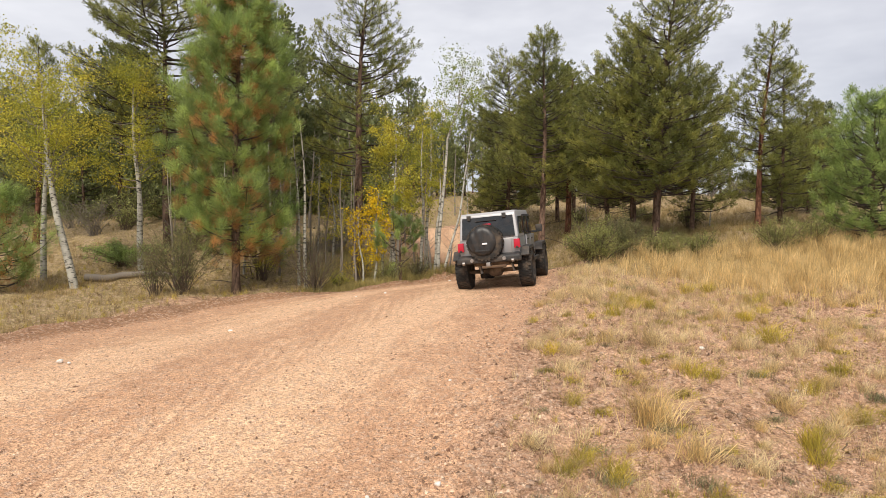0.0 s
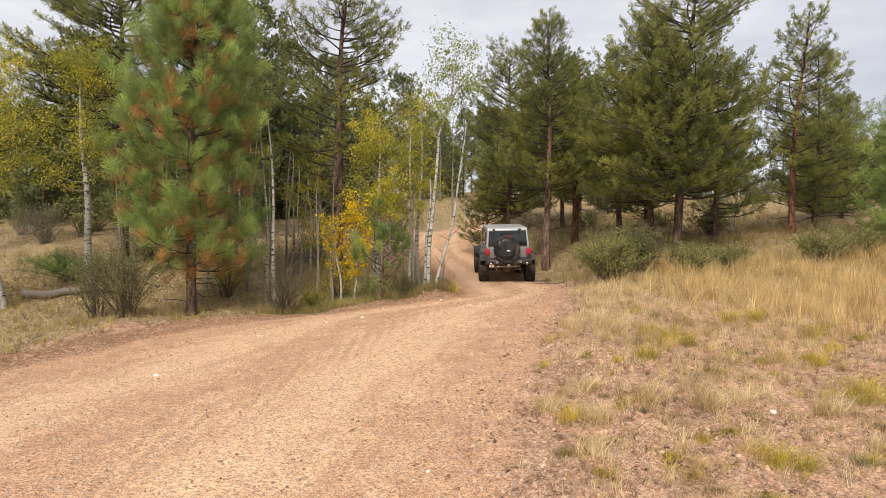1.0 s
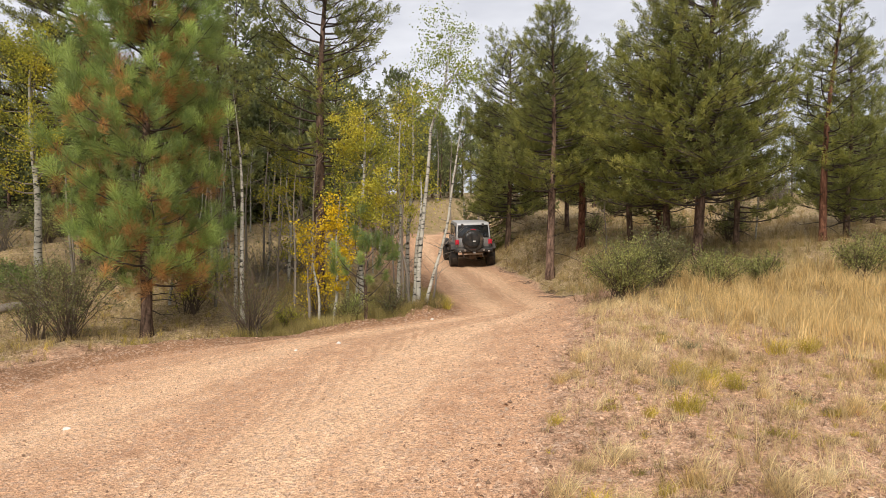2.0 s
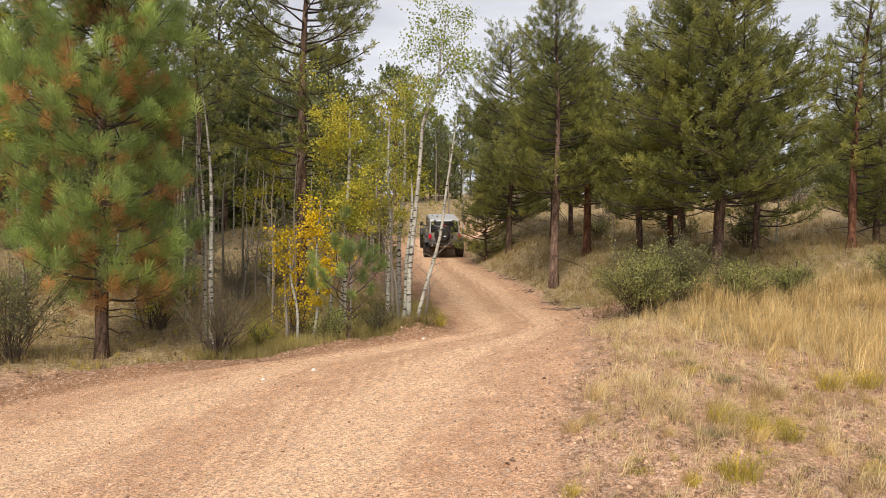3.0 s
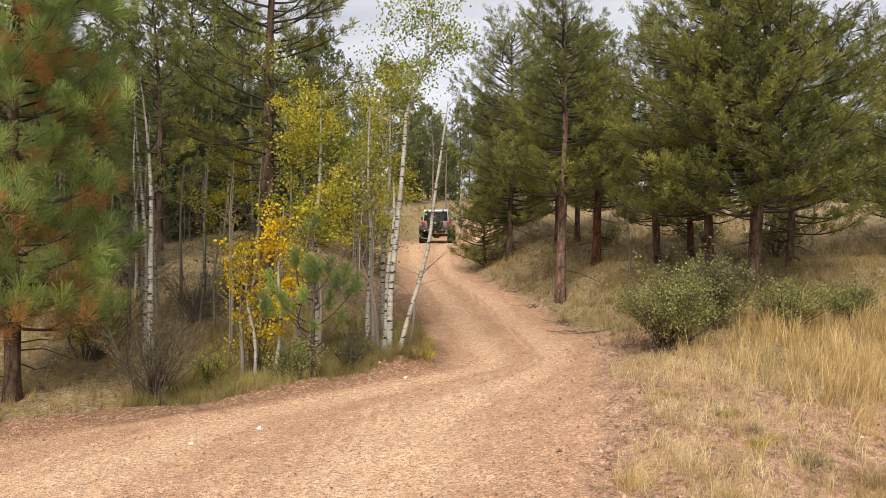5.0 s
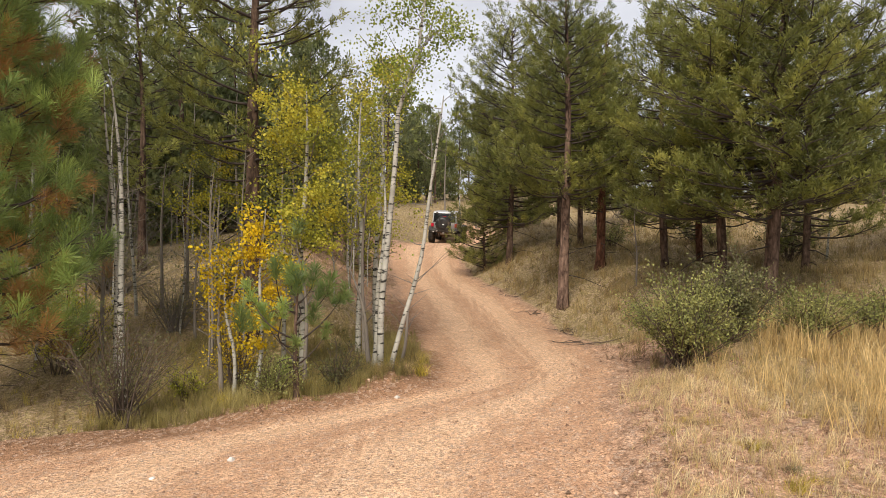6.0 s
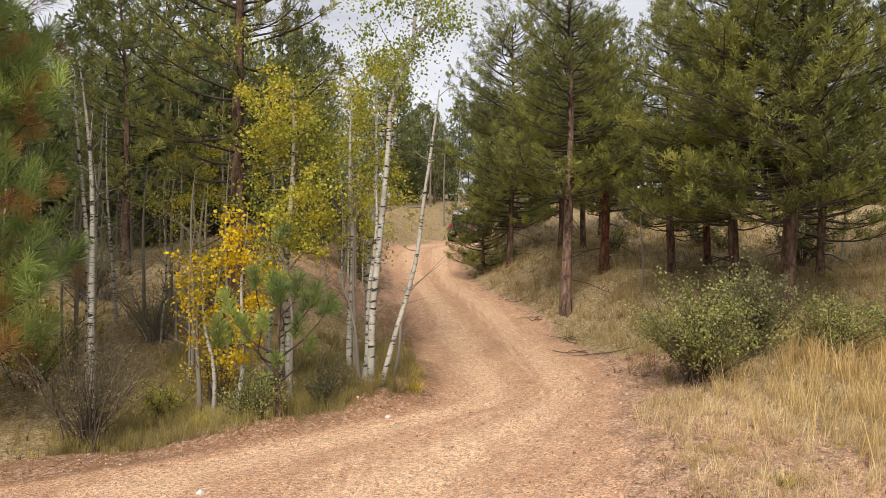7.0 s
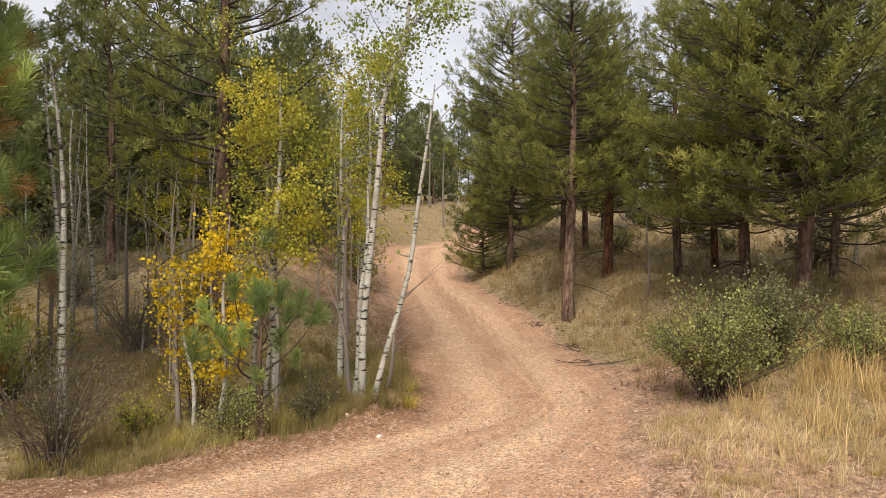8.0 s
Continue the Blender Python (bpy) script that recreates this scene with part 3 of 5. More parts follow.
def far_young():
    """The low young growth that closes the wood from behind."""
    rng = np.random.default_rng(15)
    spec = dict(seed=140, tall=4.5, wide=1.7, bare=0.04, limbs_n=40, shoot=0.18, length=0.3, needles=6, width=0.06, step=0.34, light=True)
    first = None
    for i in range(150):
        y, aim = (rng.uniform(62, 120), rng.uniform(-0.8, 0.85)) if i < 112 else (rng.uniform(31, 46), rng.uniform(-0.62, -0.1))
        x = aim * y
        if float(curve(y, LEFT_Y, LEFT_X)) - 2 < x < float(curve(y, RIGHT_Y, RIGHT_X)) + 2 and y < 80 or (-0.01 < x / y < 0.07 and rng.uniform() < 0.1):
            continue
        m = pose(x, y, height(x, y) - 0.1, 0, 0, rng.uniform(0, 360))
        f = rng.uniform(0.6, 1.3)
        first_now = first is None
        c = pine(x, y, spec, "low young pine in the far wood", "needles_far", group="far young pines") if first_now else copy_thing(first, m)
        first = c if first_now else first
        c.matrix_basis = m @ Matrix.Diagonal((f, f, f, 1))


far_young()


# ---- aspens ----
def leaf_shape(rng):
    return np.array([[0, 0, 0], [0.45, 0.1, 0.4], [0, 0, 1.0], [-0.45, -0.1, 0.4]]), np.array([[0, 1, 2], [0, 2, 3]])


def aspen(x, y, seed, path, r0, crown, leaves, leaf="leaf_green", label="", size=0.052, limbs=16):
    """path: trunk points from the foot; crown: (low, high) shares of the height and the reach in metres."""
    rng = np.random.default_rng(seed)
    base = new("aspen_tree")
    tagged(base, label, "aspen tree")
    base.matrix_basis = pose(x, y, height(x, y) - 0.05)
    trunk, foliage = Heap(), Heap()
    path = np.array(path, dtype=float)
    s = np.linspace(0, 1, 16)
    knots = np.linspace(0, 1, len(path))
    line = np.stack([np.interp(s, knots, path[:, c]) for c in range(3)], 1)
    line[:, 0] += 0.03 * np.sin(s * 9 + seed)
    line[:, 1] += 0.03 * np.sin(s * 7 + seed)
    trunk.tube(line, r0 * (1 - s) ** 0.7 + 0.008, 8)
    low, high, reach = crown
    pl, ax = [], []
    for i in range(limbs):
        u = low + (high - low) * (i + rng.uniform(0, 1)) / limbs
        root = np.array([np.interp(u, s, line[:, c]) for c in range(3)])
        a = rng.uniform(0, 6.283)
        q = (u - low) / max(high - low, 1e-6)
        l = reach * rng.uniform(0.5, 1.1) * (0.55 + 0.9 * q * (1 - q) * 2)
        d = np.array([np.cos(a), np.sin(a), rng.uniform(0.35, 0.9)])
        t = np.linspace(0, 1, 5)
        limb = root + t[:, None] * d * l + (0.15 * l * np.sin(t * 3 + a))[:, None] * np.array([0, 0, 1])
        twig = Heap()
        twig.tube(limb, np.linspace(0.35 * r0 * (1 - u) + 0.006, 0.003, 5), 4)
        part_np("branch", twig, M["twig_grey"], base, smooth=True)
        bunches = 5
        for b in range(bunches):
            w = rng.uniform(0.35, 1.1)
            heart = np.array([np.interp(w, t, limb[:, c]) for c in range(3)]) + rng.normal(size=3) * 0.12 * (0.4 + reach)
            size_b = rng.uniform(0.4, 1.15) * (0.06 + 0.09 * reach)
            for j in range(max(1, int(leaves / limbs / bunches * rng.uniform(0.4, 1.6)))):
                pl.append(heart + rng.normal(size=3) * np.array([1.15, 1.15, 0.8]) * size_b)
                ax.append(rng.normal(size=3) + np.array([0, 0, -0.6]))
    tv, tf = leaf_shape(rng)
    foliage.spread(tv, tf, np.array(pl), np.array(ax), size * rng.uniform(0.6, 1.2, len(pl)), rng)
    part_np("trunk", trunk, M["aspen_bark"], base, smooth=True)
    part_np("foliage", foliage, M[leaf], base, kind="stuff")
    return base


def bare_stem(x, y, seed, tall, r0, lean):
    rng = np.random.default_rng(seed)
    base = new("bare_aspen")
    base.matrix_basis = pose(x, y, height(x, y) - 0.05)
    tagged(base, "thin leafless grey aspen stem", "aspen tree", "bare aspen stems")
    bark = M["aspen_bark"] if seed % 4 == 0 or seed in (201, 206, 207) else M["twig_grey"]
    stem = Heap()
    s = np.linspace(0, 1, 12)
    line = np.stack([lean * s * tall + 0.09 * np.sin(5 * s + seed) * s, 0.07 * np.sin(6 * s + 2 * seed) * s, s * tall], 1)
    stem.tube(line, r0 * (1 - s) ** 0.8 + 0.005, 6)
    part_np("trunk", stem, bark, base, smooth=True)
    for i in range(14):
        u = rng.uniform(0.25, 0.98)
        a = rng.uniform(0, 6.28)
        c = np.array([np.interp(u, s, line[:, k]) for k in range(3)])
        l = rng.uniform(0.15, 0.6)
        t = np.linspace(0, 1, 4)
        twig = Heap()
        twig.tube(c + t[:, None] * np.array([np.cos(a), np.sin(a), rng.uniform(0.2, 1.1)]) * l, np.linspace(0.009, 0.002, 4), 3)
        part_np("branch", twig, M["twig_grey"], base)


def aspens():
    aspen(-10.9, 20.0, 1, [(0, 0, 0), (-0.35, 0, 1.6), (-0.6, 0, 3.0), (-0.9, 0.1, 4.6), (-1.0, 0.1, 6.2)], 0.12, (0.50, 1.0, 2.0), 13000, "leaf_green", "leaning white-barked aspen with yellow-green leaves", limbs=24)
    aspen(-13.0, 22.0, 2, [(0, 0, 0), (0.1, 0, 2.0), (0.1, 0, 4.0), (0.0, 0, 6.0)], 0.10, (0.48, 1.0, 1.7), 6500, "leaf_green", "aspen with thick yellow-green crown", limbs=20)
    aspen(-10.2, 23.0, 4, [(0, 0, 0), (-0.1, 0, 2.2), (-0.25, 0, 4.0), (-0.3, 0, 6.4)], 0.11, (0.42, 1.0, 1.7), 10000, "leaf_green", "white-barked aspen with yellow-green leaves", limbs=22)
    aspen(-2.1, 20.9, 5, [(0, 0, 0), (0.03, 0, 0.9), (0.06, 0, 1.9), (0.1, 0, 3.0)], 0.032, (0.3, 0.95, 0.5), 2400, "leaf_yellow", "slim aspen in bright golden autumn leaf", 0.058, 14)
    aspen(-2.45, 20.8, 6, [(0, 0, 0), (-0.04, 0, 0.9), (-0.12, 0, 1.6), (-0.2, 0, 2.2)], 0.026, (0.4, 1.0, 0.45), 1000, "leaf_yellow", "small aspen with golden leaves", 0.055, 10)
    aspen(-1.62, 21.9, 7, [(0, 0, 0), (0.0, 0, 1.5), (0.05, 0, 3.0), (0.1, 0, 5.0)], 0.07, (0.42, 1.0, 1.15), 9000, "leaf_green", "white-barked aspen with lime-yellow crown", limbs=18)
    aspen(-0.75, 22.8, 9, [(0, 0, 0), (0.1, 0, 1.8), (0.0, 0, 3.2), (0.1, 0, 5.0)], 0.05, (0.4, 1.0, 0.8), 2400, "leaf_green", "thin aspen with sparse yellow-green leaves", limbs=14)
    aspen(-0.6, 24.6, 15, [(0, 0, 0), (0.05, 0, 2.0), (0.15, 0, 4.0), (0.2, 0, 6.0)], 0.06, (0.35, 1.0, 1.1), 5000, "leaf_green", "aspen with a loose yellow-green crown", limbs=18)
    aspen(-3.9, 24.2, 16, [(0, 0, 0), (0.05, 0, 1.2), (-0.1, 0, 2.4), (0.0, 0, 3.6)], 0.04, (0.2, 1.0, 0.9), 3600, "leaf_green", "low bushy aspen with yellow-green leaves", limbs=16)
    aspen(-6.6, 22.6, 17, [(0, 0, 0), (0.05, 0, 1.0), (0.1, 0, 1.8), (0.1, 0, 2.8)], 0.035, (0.2, 1.0, 0.9), 2800, "leaf_green", "low bushy aspen with yellowing leaves", limbs=14)
    aspen(-0.12, 20.9, 10, [(0, 0, 0), (0.02, 0, 1.2), (0.13, 0, 2.8), (0.25, 0, 4.2), (0.62, 0, 5.2), (0.75, 0, 6.4)], 0.05, (0.62, 1.0, 0.95), 5200, "leaf_pale", "tall white aspen with thin pale-green leaves", 0.046, 20)
    aspen(0.04, 20.8, 11, [(0, 0, 0), (0.18, 0, 0.9), (0.5, 0, 2.0), (0.72, 0, 3.4), (0.8, 0, 4.4)], 0.036, (0.5, 1.0, 0.5), 60, "leaf_pale", "slanting white aspen with few leaves", 0.06, 10)
    aspen(-0.3, 21.1, 13, [(0, 0, 0), (0.1, 0, 1.0), (0.18, 0, 2.0), (0.2, 0, 3.2)], 0.05, (0.5, 1.0, 0.4), 60, "leaf_pale", "thin grey aspen in a clump", 0.06, 8)
    for i, (x, y, tall, r, lean) in enumerate([(-4.2, 20.8, 5.6, 0.06, -0.03), (-4.5, 21.2, 5.2, 0.05, -0.02), (-3.4, 22.5, 3.6, 0.035, 0.02), (-3.0, 23.2, 4.0, 0.03, 0.0), (-5.6, 23.5, 4.5, 0.035, 0.03),
                                               (-2.9, 22.0, 2.6, 0.035, 0.04), (-1.95, 22.1, 2.8, 0.045, -0.02), (-1.75, 21.9, 2.4, 0.04, 0.03), (-6.4, 25.0, 4.5, 0.04, 0.01), (-3.9, 26.0, 5.0, 0.04, -0.02),
                                               (-0.6, 22.6, 3.6, 0.04, 0.0), (-5.0, 25.6, 4.6, 0.035, 0.02), (-7.9, 24.5, 4.2, 0.04, -0.02), (-0.35, 21.3, 1.8, 0.045, -0.15), (-2.5, 25.5, 4.4, 0.035, 0.0), (0.15, 21.2, 1.5, 0.03, 0.2),
                                               (2.0, 55.0, 5.5, 0.07, 0.0), (1.0, 57.0, 6.5, 0.08, 0.0), (3.2, 58.0, 6.0, 0.08, 0.01), (0.0, 60.0, 6.0, 0.08, 0.0), (11.0, 28.0, 2.6, 0.03, 0.05), (5.8, 27.5, 2.2, 0.025, 0.03)]):
        bare_stem(x, y, 200 + i, tall, r, lean)
    rng = np.random.default_rng(31)
    for i in range(44):
        y = rng.uniform(20.8, 33)
        x = -rng.uniform(0.02, 0.38) * y - 0.6
        bare_stem(x, y, 300 + i, rng.uniform(2.0, 4.8), rng.uniform(0.016, 0.04), rng.uniform(-0.06, 0.06))


aspens()


# ---- shrubs ----
def shrub(x, y, seed, tall, wide, stems, leaves, leaf, label, size=0.045, bark="twig"):
    rng = np.random.default_rng(seed)
    base = new("shrub")
    tagged(base, label, "shrub")
    base.matrix_basis = pose(x, y, height(x, y) - 0.04)
    wood, foliage = Heap(), Heap()
    pl, ax = [], []
    for i in range(stems):
        a, o = rng.uniform(0, 6.283), rng.uniform(0.1, 1.0) ** 0.7
        l = tall * rng.uniform(0.65, 1.1) * (1 - 0.25 * o)
        t = np.linspace(0, 1, 6)
        foot = rng.normal(size=2) * 0.1 * wide
        limb = np.stack([foot[0] + np.cos(a) * o * wide * t ** 1.2, foot[1] + np.sin(a) * o * wide * t ** 1.2, l * t], 1) + np.cumsum(rng.normal(size=(6, 3)) * 0.03 * tall, 0) * t[:, None]
        wood.tube(limb, np.linspace(0.013, 0.003, 6), 4)
        for b in range(5):
            u, d = rng.uniform(0.3, 0.95), rng.normal(size=3) * 0.6 + np.array([np.cos(a) * o, np.sin(a) * o, 0.7])
            c = np.array([np.interp(u, t, limb[:, k]) for k in range(3)])
            e = c + d / np.linalg.norm(d) * rng.uniform(0.12, 0.3) * tall
            wood.tube(np.array([c, (c + e) / 2 + rng.normal(size=3) * 0.02, e]), [0.006, 0.004, 0.002], 3)
            for j in range(max(0, leaves // (stems * 5))):
                w = rng.uniform(0.1, 1.1)
                pl.append(c + (e - c) * w + rng.normal(size=3) * 0.05)
                ax.append(rng.normal(size=3) + np.array([0, 0, 0.5]))
    part_np("stemwork", wood, M[bark], base, kind="stuff")
    if pl:
        tv, tf = leaf_shape(rng)
        foliage.spread(tv * np.array([0.8, 1, 1]), tf, np.array(pl), np.array(ax), size * rng.uniform(0.6, 1.3, len(pl)), rng)
        part_np("foliage", foliage, M[leaf], base, kind="stuff")
    return base


def shrubs():
    shrub(-7.4, 19.2, 1, 2.1, 1.15, 46, 9360, "leaf_shrub", "twiggy dark shrub with small grey-green leaves", 0.036)
    shrub(-8.3, 19.6, 2, 1.6, 0.8, 24, 2700, "leaf_shrub", "thin twiggy shrub with sparse leaves", 0.032)
    shrub(-3.75, 19.7, 3, 1.6, 0.95, 50, 2520, "leaf_shrub", "nearly bare brown twiggy shrub", 0.029)
    shrub(-1.6, 19.8, 4, 0.75, 0.4, 22, 2700, "leaf_willow", "small green shrub beside a pine sapling", 0.029)
    shrub(-0.75, 20.3, 5, 0.75, 0.45, 26, 1980, "leaf_shrub", "low twiggy shrub at the track's edge", 0.029)
    shrub(4.5, 20.3, 6, 1.45, 1.0, 80, 14000, "leaf_willow", "rounded green willow shrub in dry grass", 0.036)
    shrub(5.5, 21.0, 7, 1.35, 0.65, 60, 9000, "leaf_shrub", "dark green leafy shrub in dry grass", 0.040)
    shrub(6.9, 21.3, 8, 1.05, 0.8, 44, 6480, "leaf_willow", "low green shrub behind dry grass", 0.036)
    shrub(8.2, 21.5, 9, 0.8, 0.7, 36, 3960, "leaf_willow", "low spreading green shrub", 0.036)
    shrub(10.3, 21.0, 10, 1.25, 0.85, 44, 5400, "leaf_willow", "loose green willow shrub in tall dry grass", 0.036)
    shrub(11.8, 21.6, 11, 0.9, 0.8, 40, 4680, "leaf_willow", "low green shrub in tall dry grass", 0.036)
    shrub(-11.0, 23.5, 12, 0.85, 1.7, 60, 10800, "needles_young", "sprawling green juniper in the gully", 0.043)
    shrub(-14.6, 20.5, 13, 0.9, 1.2, 40, 6300, "needles_young", "low green bush in the gully", 0.043)
    shrub(-2.6, 21.4, 14, 1.0, 0.5, 20, 900, "leaf_yellow", "thin bush with yellow leaves", 0.036)
    shrub(-3.2, 20.9, 15, 0.6, 0.4, 20, 1260, "leaf_green", "small yellow-green bush in the verge", 0.032)
    shrub(-4.6, 23.8, 16, 1.3, 0.9, 36, 1620, "leaf_shrub", "bare grey-brown thicket under pines", 0.029, "twig_grey")
    shrub(-5.9, 22.2, 17, 1.7, 1.0, 30, 2880, "leaf_green", "bush with yellowing leaves", 0.040)
    shrub(-6.9, 26.0, 18, 1.6, 1.5, 44, 2700, "leaf_shrub", "bare thicket under the pines", 0.036, "twig_grey")


shrubs()


def undergrowth():
    rng = np.random.default_rng(41)
    firsts = [shrub(-9.5, 27.5, 31, 1.3, 0.9, 26, 1300, "leaf_willow", "green undergrowth bush in the wood", 0.06),
              shrub(-8.0, 29.5, 32, 1.5, 1.0, 30, 700, "leaf_shrub", "dull brown undergrowth bush in the wood", 0.055, "twig_grey"),
              shrub(10.5, 29.0, 33, 1.2, 0.9, 26, 1300, "leaf_shrub", "olive undergrowth bush in the wood", 0.06)]
    done = 0
    while done < 75:
        y = rng.uniform(25, 56)
        x = rng.uniform(-0.68, 0.62) * y
        west, east = (float(v) for v in land(x, y)[2:])
        if west < (2.0 if y < 28 else 4.2) and east < 2.4:
            continue
        if x > 0 and (y < 30 or rng.uniform() < 0.45):
            continue
        m = pose(x, y, height(x, y) - 0.04, 0, 0, rng.uniform(0, 360))
        c = copy_thing(firsts[int(rng.integers(0, 3))], m)
        f = rng.uniform(0.6, 1.5)
        c.matrix_basis = m @ Matrix.Diagonal((f * 1.2, f * 1.2, f, 1))
        done += 1


undergrowth()


# ---- grass ----
def clump_shape(rng, blades, spread, bend, thick=0.007, foot_w=0.10):
    v, f = [], []
    for k in range(blades):
        a, o = rng.uniform(0, 6.283), rng.uniform(0, 1)
        foot = np.array([rng.normal() * foot_w, rng.normal() * foot_w, 0])
        out = np.array([np.cos(a), np.sin(a), 0]) * o * spread
        l = rng.uniform(0.45, 1.1)
        w = np.array([-np.sin(a + 1.2), np.cos(a + 1.2), 0]) * thick
        mid = foot + out * 0.35 + np.array([0, 0, 0.58 * l])
        tip = foot + out * (0.9 + bend) + np.array([0, 0, l * (1 - 0.35 * o * bend)])
        n = len(v)
        v += [foot - w, foot + w, mid - 0.8 * w, mid + 0.8 * w, tip]
        f += [[n, n + 1, n + 3], [n, n + 3, n + 2], [n + 2, n + 3, n + 4]]
    return np.array(v), np.array(f)


def patchy(x, y, seed):
    wide = 0.5 + 0.5 * np.sin(x * 1.1 + 1.7 * np.sin(y * 0.6 + seed)) * np.sin(y * 0.9 + 1.3 * np.sin(x * 0.7))
    close = 0.5 + 0.5 * np.sin(x * 4.7 + 2.1 * np.sin(y * 2.3 + 2 * seed)) * np.sin(y * 4.1 + 2.4 * np.sin(x * 2.9 + seed))
    return 0.45 * wide + 0.55 * close


def scatter(name, label, material, seed, count, region, size, blades, spread, bend, keep, thick=0.007):
    """Clumps of blades in one object. region: x0, x1, y0, y1; keep(x, y, road, west, east, patch): chance of a clump."""
    rng = np.random.default_rng(seed)
    x, y = rng.uniform(region[0], region[1], count), rng.uniform(region[2], region[3], count)
    z, road, west, east = land(x, y)
    ok = rng.uniform(size=count) < keep(x, y, road, west, east, patchy(x, y, seed))
    p = np.stack([x, y, z - 0.02], 1)[ok]
    heap = Heap()
    kinds = [clump_shape(rng, blades, spread, bend, thick) for _ in range(6)]
    pick = rng.integers(0, 6, len(p))
    for i, (tv, tf) in enumerate(kinds):
        m = pick == i
        if m.any():
            ax = np.stack([rng.normal(size=m.sum()) * 0.12, rng.normal(size=m.sum()) * 0.12, np.ones(m.sum())], 1)
            heap.spread(tv, tf, p[m], ax, rng.uniform(size[0], size[1], m.sum()), rng)
    tagged(new(name, heap.mesh(name, M[material])), label, "grass", kind="stuff")


def off_track(road):
    return np.clip(1 - 2.2 * road, 0, 1)


def grasses():
    scatter("tall_grass", "tall dry golden grass in the meadow", "straw", 1, 8000, (3.0, 20, 12.5, 22), (0.28, 0.75), 20, 0.38, 0.35,
            lambda x, y, r, w, e, p: off_track(r) * ease((y - 12.3 - 2.6 * ease((9.5 - x) / 6)) / 4.5) * ease((e - 0.3) / 1.2) * (0.06 + 0.94 * ease((x - 4.3) / 2.2)) * (0.2 + 0.8 * p), 0.006)
    scatter("meadow_grass", "short dry straw-coloured grass", "straw_pale", 2, 30000, (0.2, 17, 5.8, 19.5), (0.10, 0.32), 11, 0.7, 0.5,
            lambda x, y, r, w, e, p: off_track(r) * ease((e + 0.2) / 1.2) * (0.02 + 1.2 * p ** 3.5) * (0.45 + 0.55 * ease((y - 8) / 5)) + 0.75 * off_track(r) * ease((y - 13.5) / 3) * ease((e - 0.12) / 0.45) * (0.35 + 0.65 * p), 0.009)
    scatter("straw_litter", "flattened dead grass on the soil", "straw", 12, 8500, (0.6, 17, 5.8, 18), (0.05, 0.13), 9, 1.8, 0.6,
            lambda x, y, r, w, e, p: off_track(r) * ease((e - 0.2) / 1.2) * (0.3 + 0.5 * p), 0.014)
    scatter("green_grass", "tufts of yellow-green grass", "grass_green", 3, 5200, (0.0, 15, 5.8, 19), (0.07, 0.2), 22, 0.9, 0.6,
            lambda x, y, r, w, e, p: off_track(r) * ease((e + 0.1) / 0.8) * (0.02 + 0.9 * (1 - p) * p * p), 0.010)
    scatter("verge_grass", "dry grass along the far side of the track", "verge", 4, 11000, (-18, 0.6, 11, 26), (0.10, 0.34), 12, 0.5, 0.4,
            lambda x, y, r, w, e, p: off_track(r) * ease((w - 0.5) / 1.2) * (0.2 + 0.6 * p), 0.009)
    scatter("verge_green", "greenish grass along the far side of the track", "grass_green", 14, 4000, (-18, 0.9, 12, 24), (0.08, 0.26), 18, 0.6, 0.4,
            lambda x, y, r, w, e, p: off_track(r) * ease((w - 0.3) / 0.8) * (0.6 * (1 - p)), 0.009)
    scatter("wood_grass", "dry yellowish grass under the trees", "verge", 5, 22000, (-30, 32, 24, 62), (0.12, 0.34), 6, 0.6, 0.4,
            lambda x, y, r, w, e, p: off_track(r) * ease((np.maximum(w, e) - 0.4) / 0.8) * (0.2 + 0.6 * p), 0.016)
    scatter("dead_herbs", "low dark brown dead herbs", "herb", 17, 9000, (0.0, 16, 5.8, 20), (0.05, 0.19), 12, 1.0, 0.5,
            lambda x, y, r, w, e, p: off_track(r) * ease((e + 0.3) / 0.8) * (0.10 + 0.5 * (1 - p)), 0.013)
    scatter("verge_herbs", "brown dead herbs and litter along the verge", "herb", 18, 8000, (-16, 1.0, 11, 26), (0.06, 0.2), 10, 1.0, 0.5,
            lambda x, y, r, w, e, p: off_track(r) * ease((w + 0.1) / 0.6) * (0.15 + 0.5 * (1 - p)), 0.013)
    scatter("near_grass", "sparse dry grass on the roadside", "straw_pale", 16, 2600, (-1.5, 12, -12, 6), (0.12, 0.34), 13, 0.7, 0.5,
            lambda x, y, r, w, e, p: off_track(r) * ease((e + 0.2) / 1.2) * (0.12 + 0.7 * p * p), 0.010)
    scatter("bank_grass", "greenish grass on the inside of the bend", "bank", 6, 15000, (-4, 12, 19, 38), (0.10, 0.28), 7, 0.6, 0.4,
            lambda x, y, r, w, e, p: off_track(r) * ease((np.maximum(w, e) - 0.2) / 0.6) * (0.35 + 0.6 * p), 0.010)


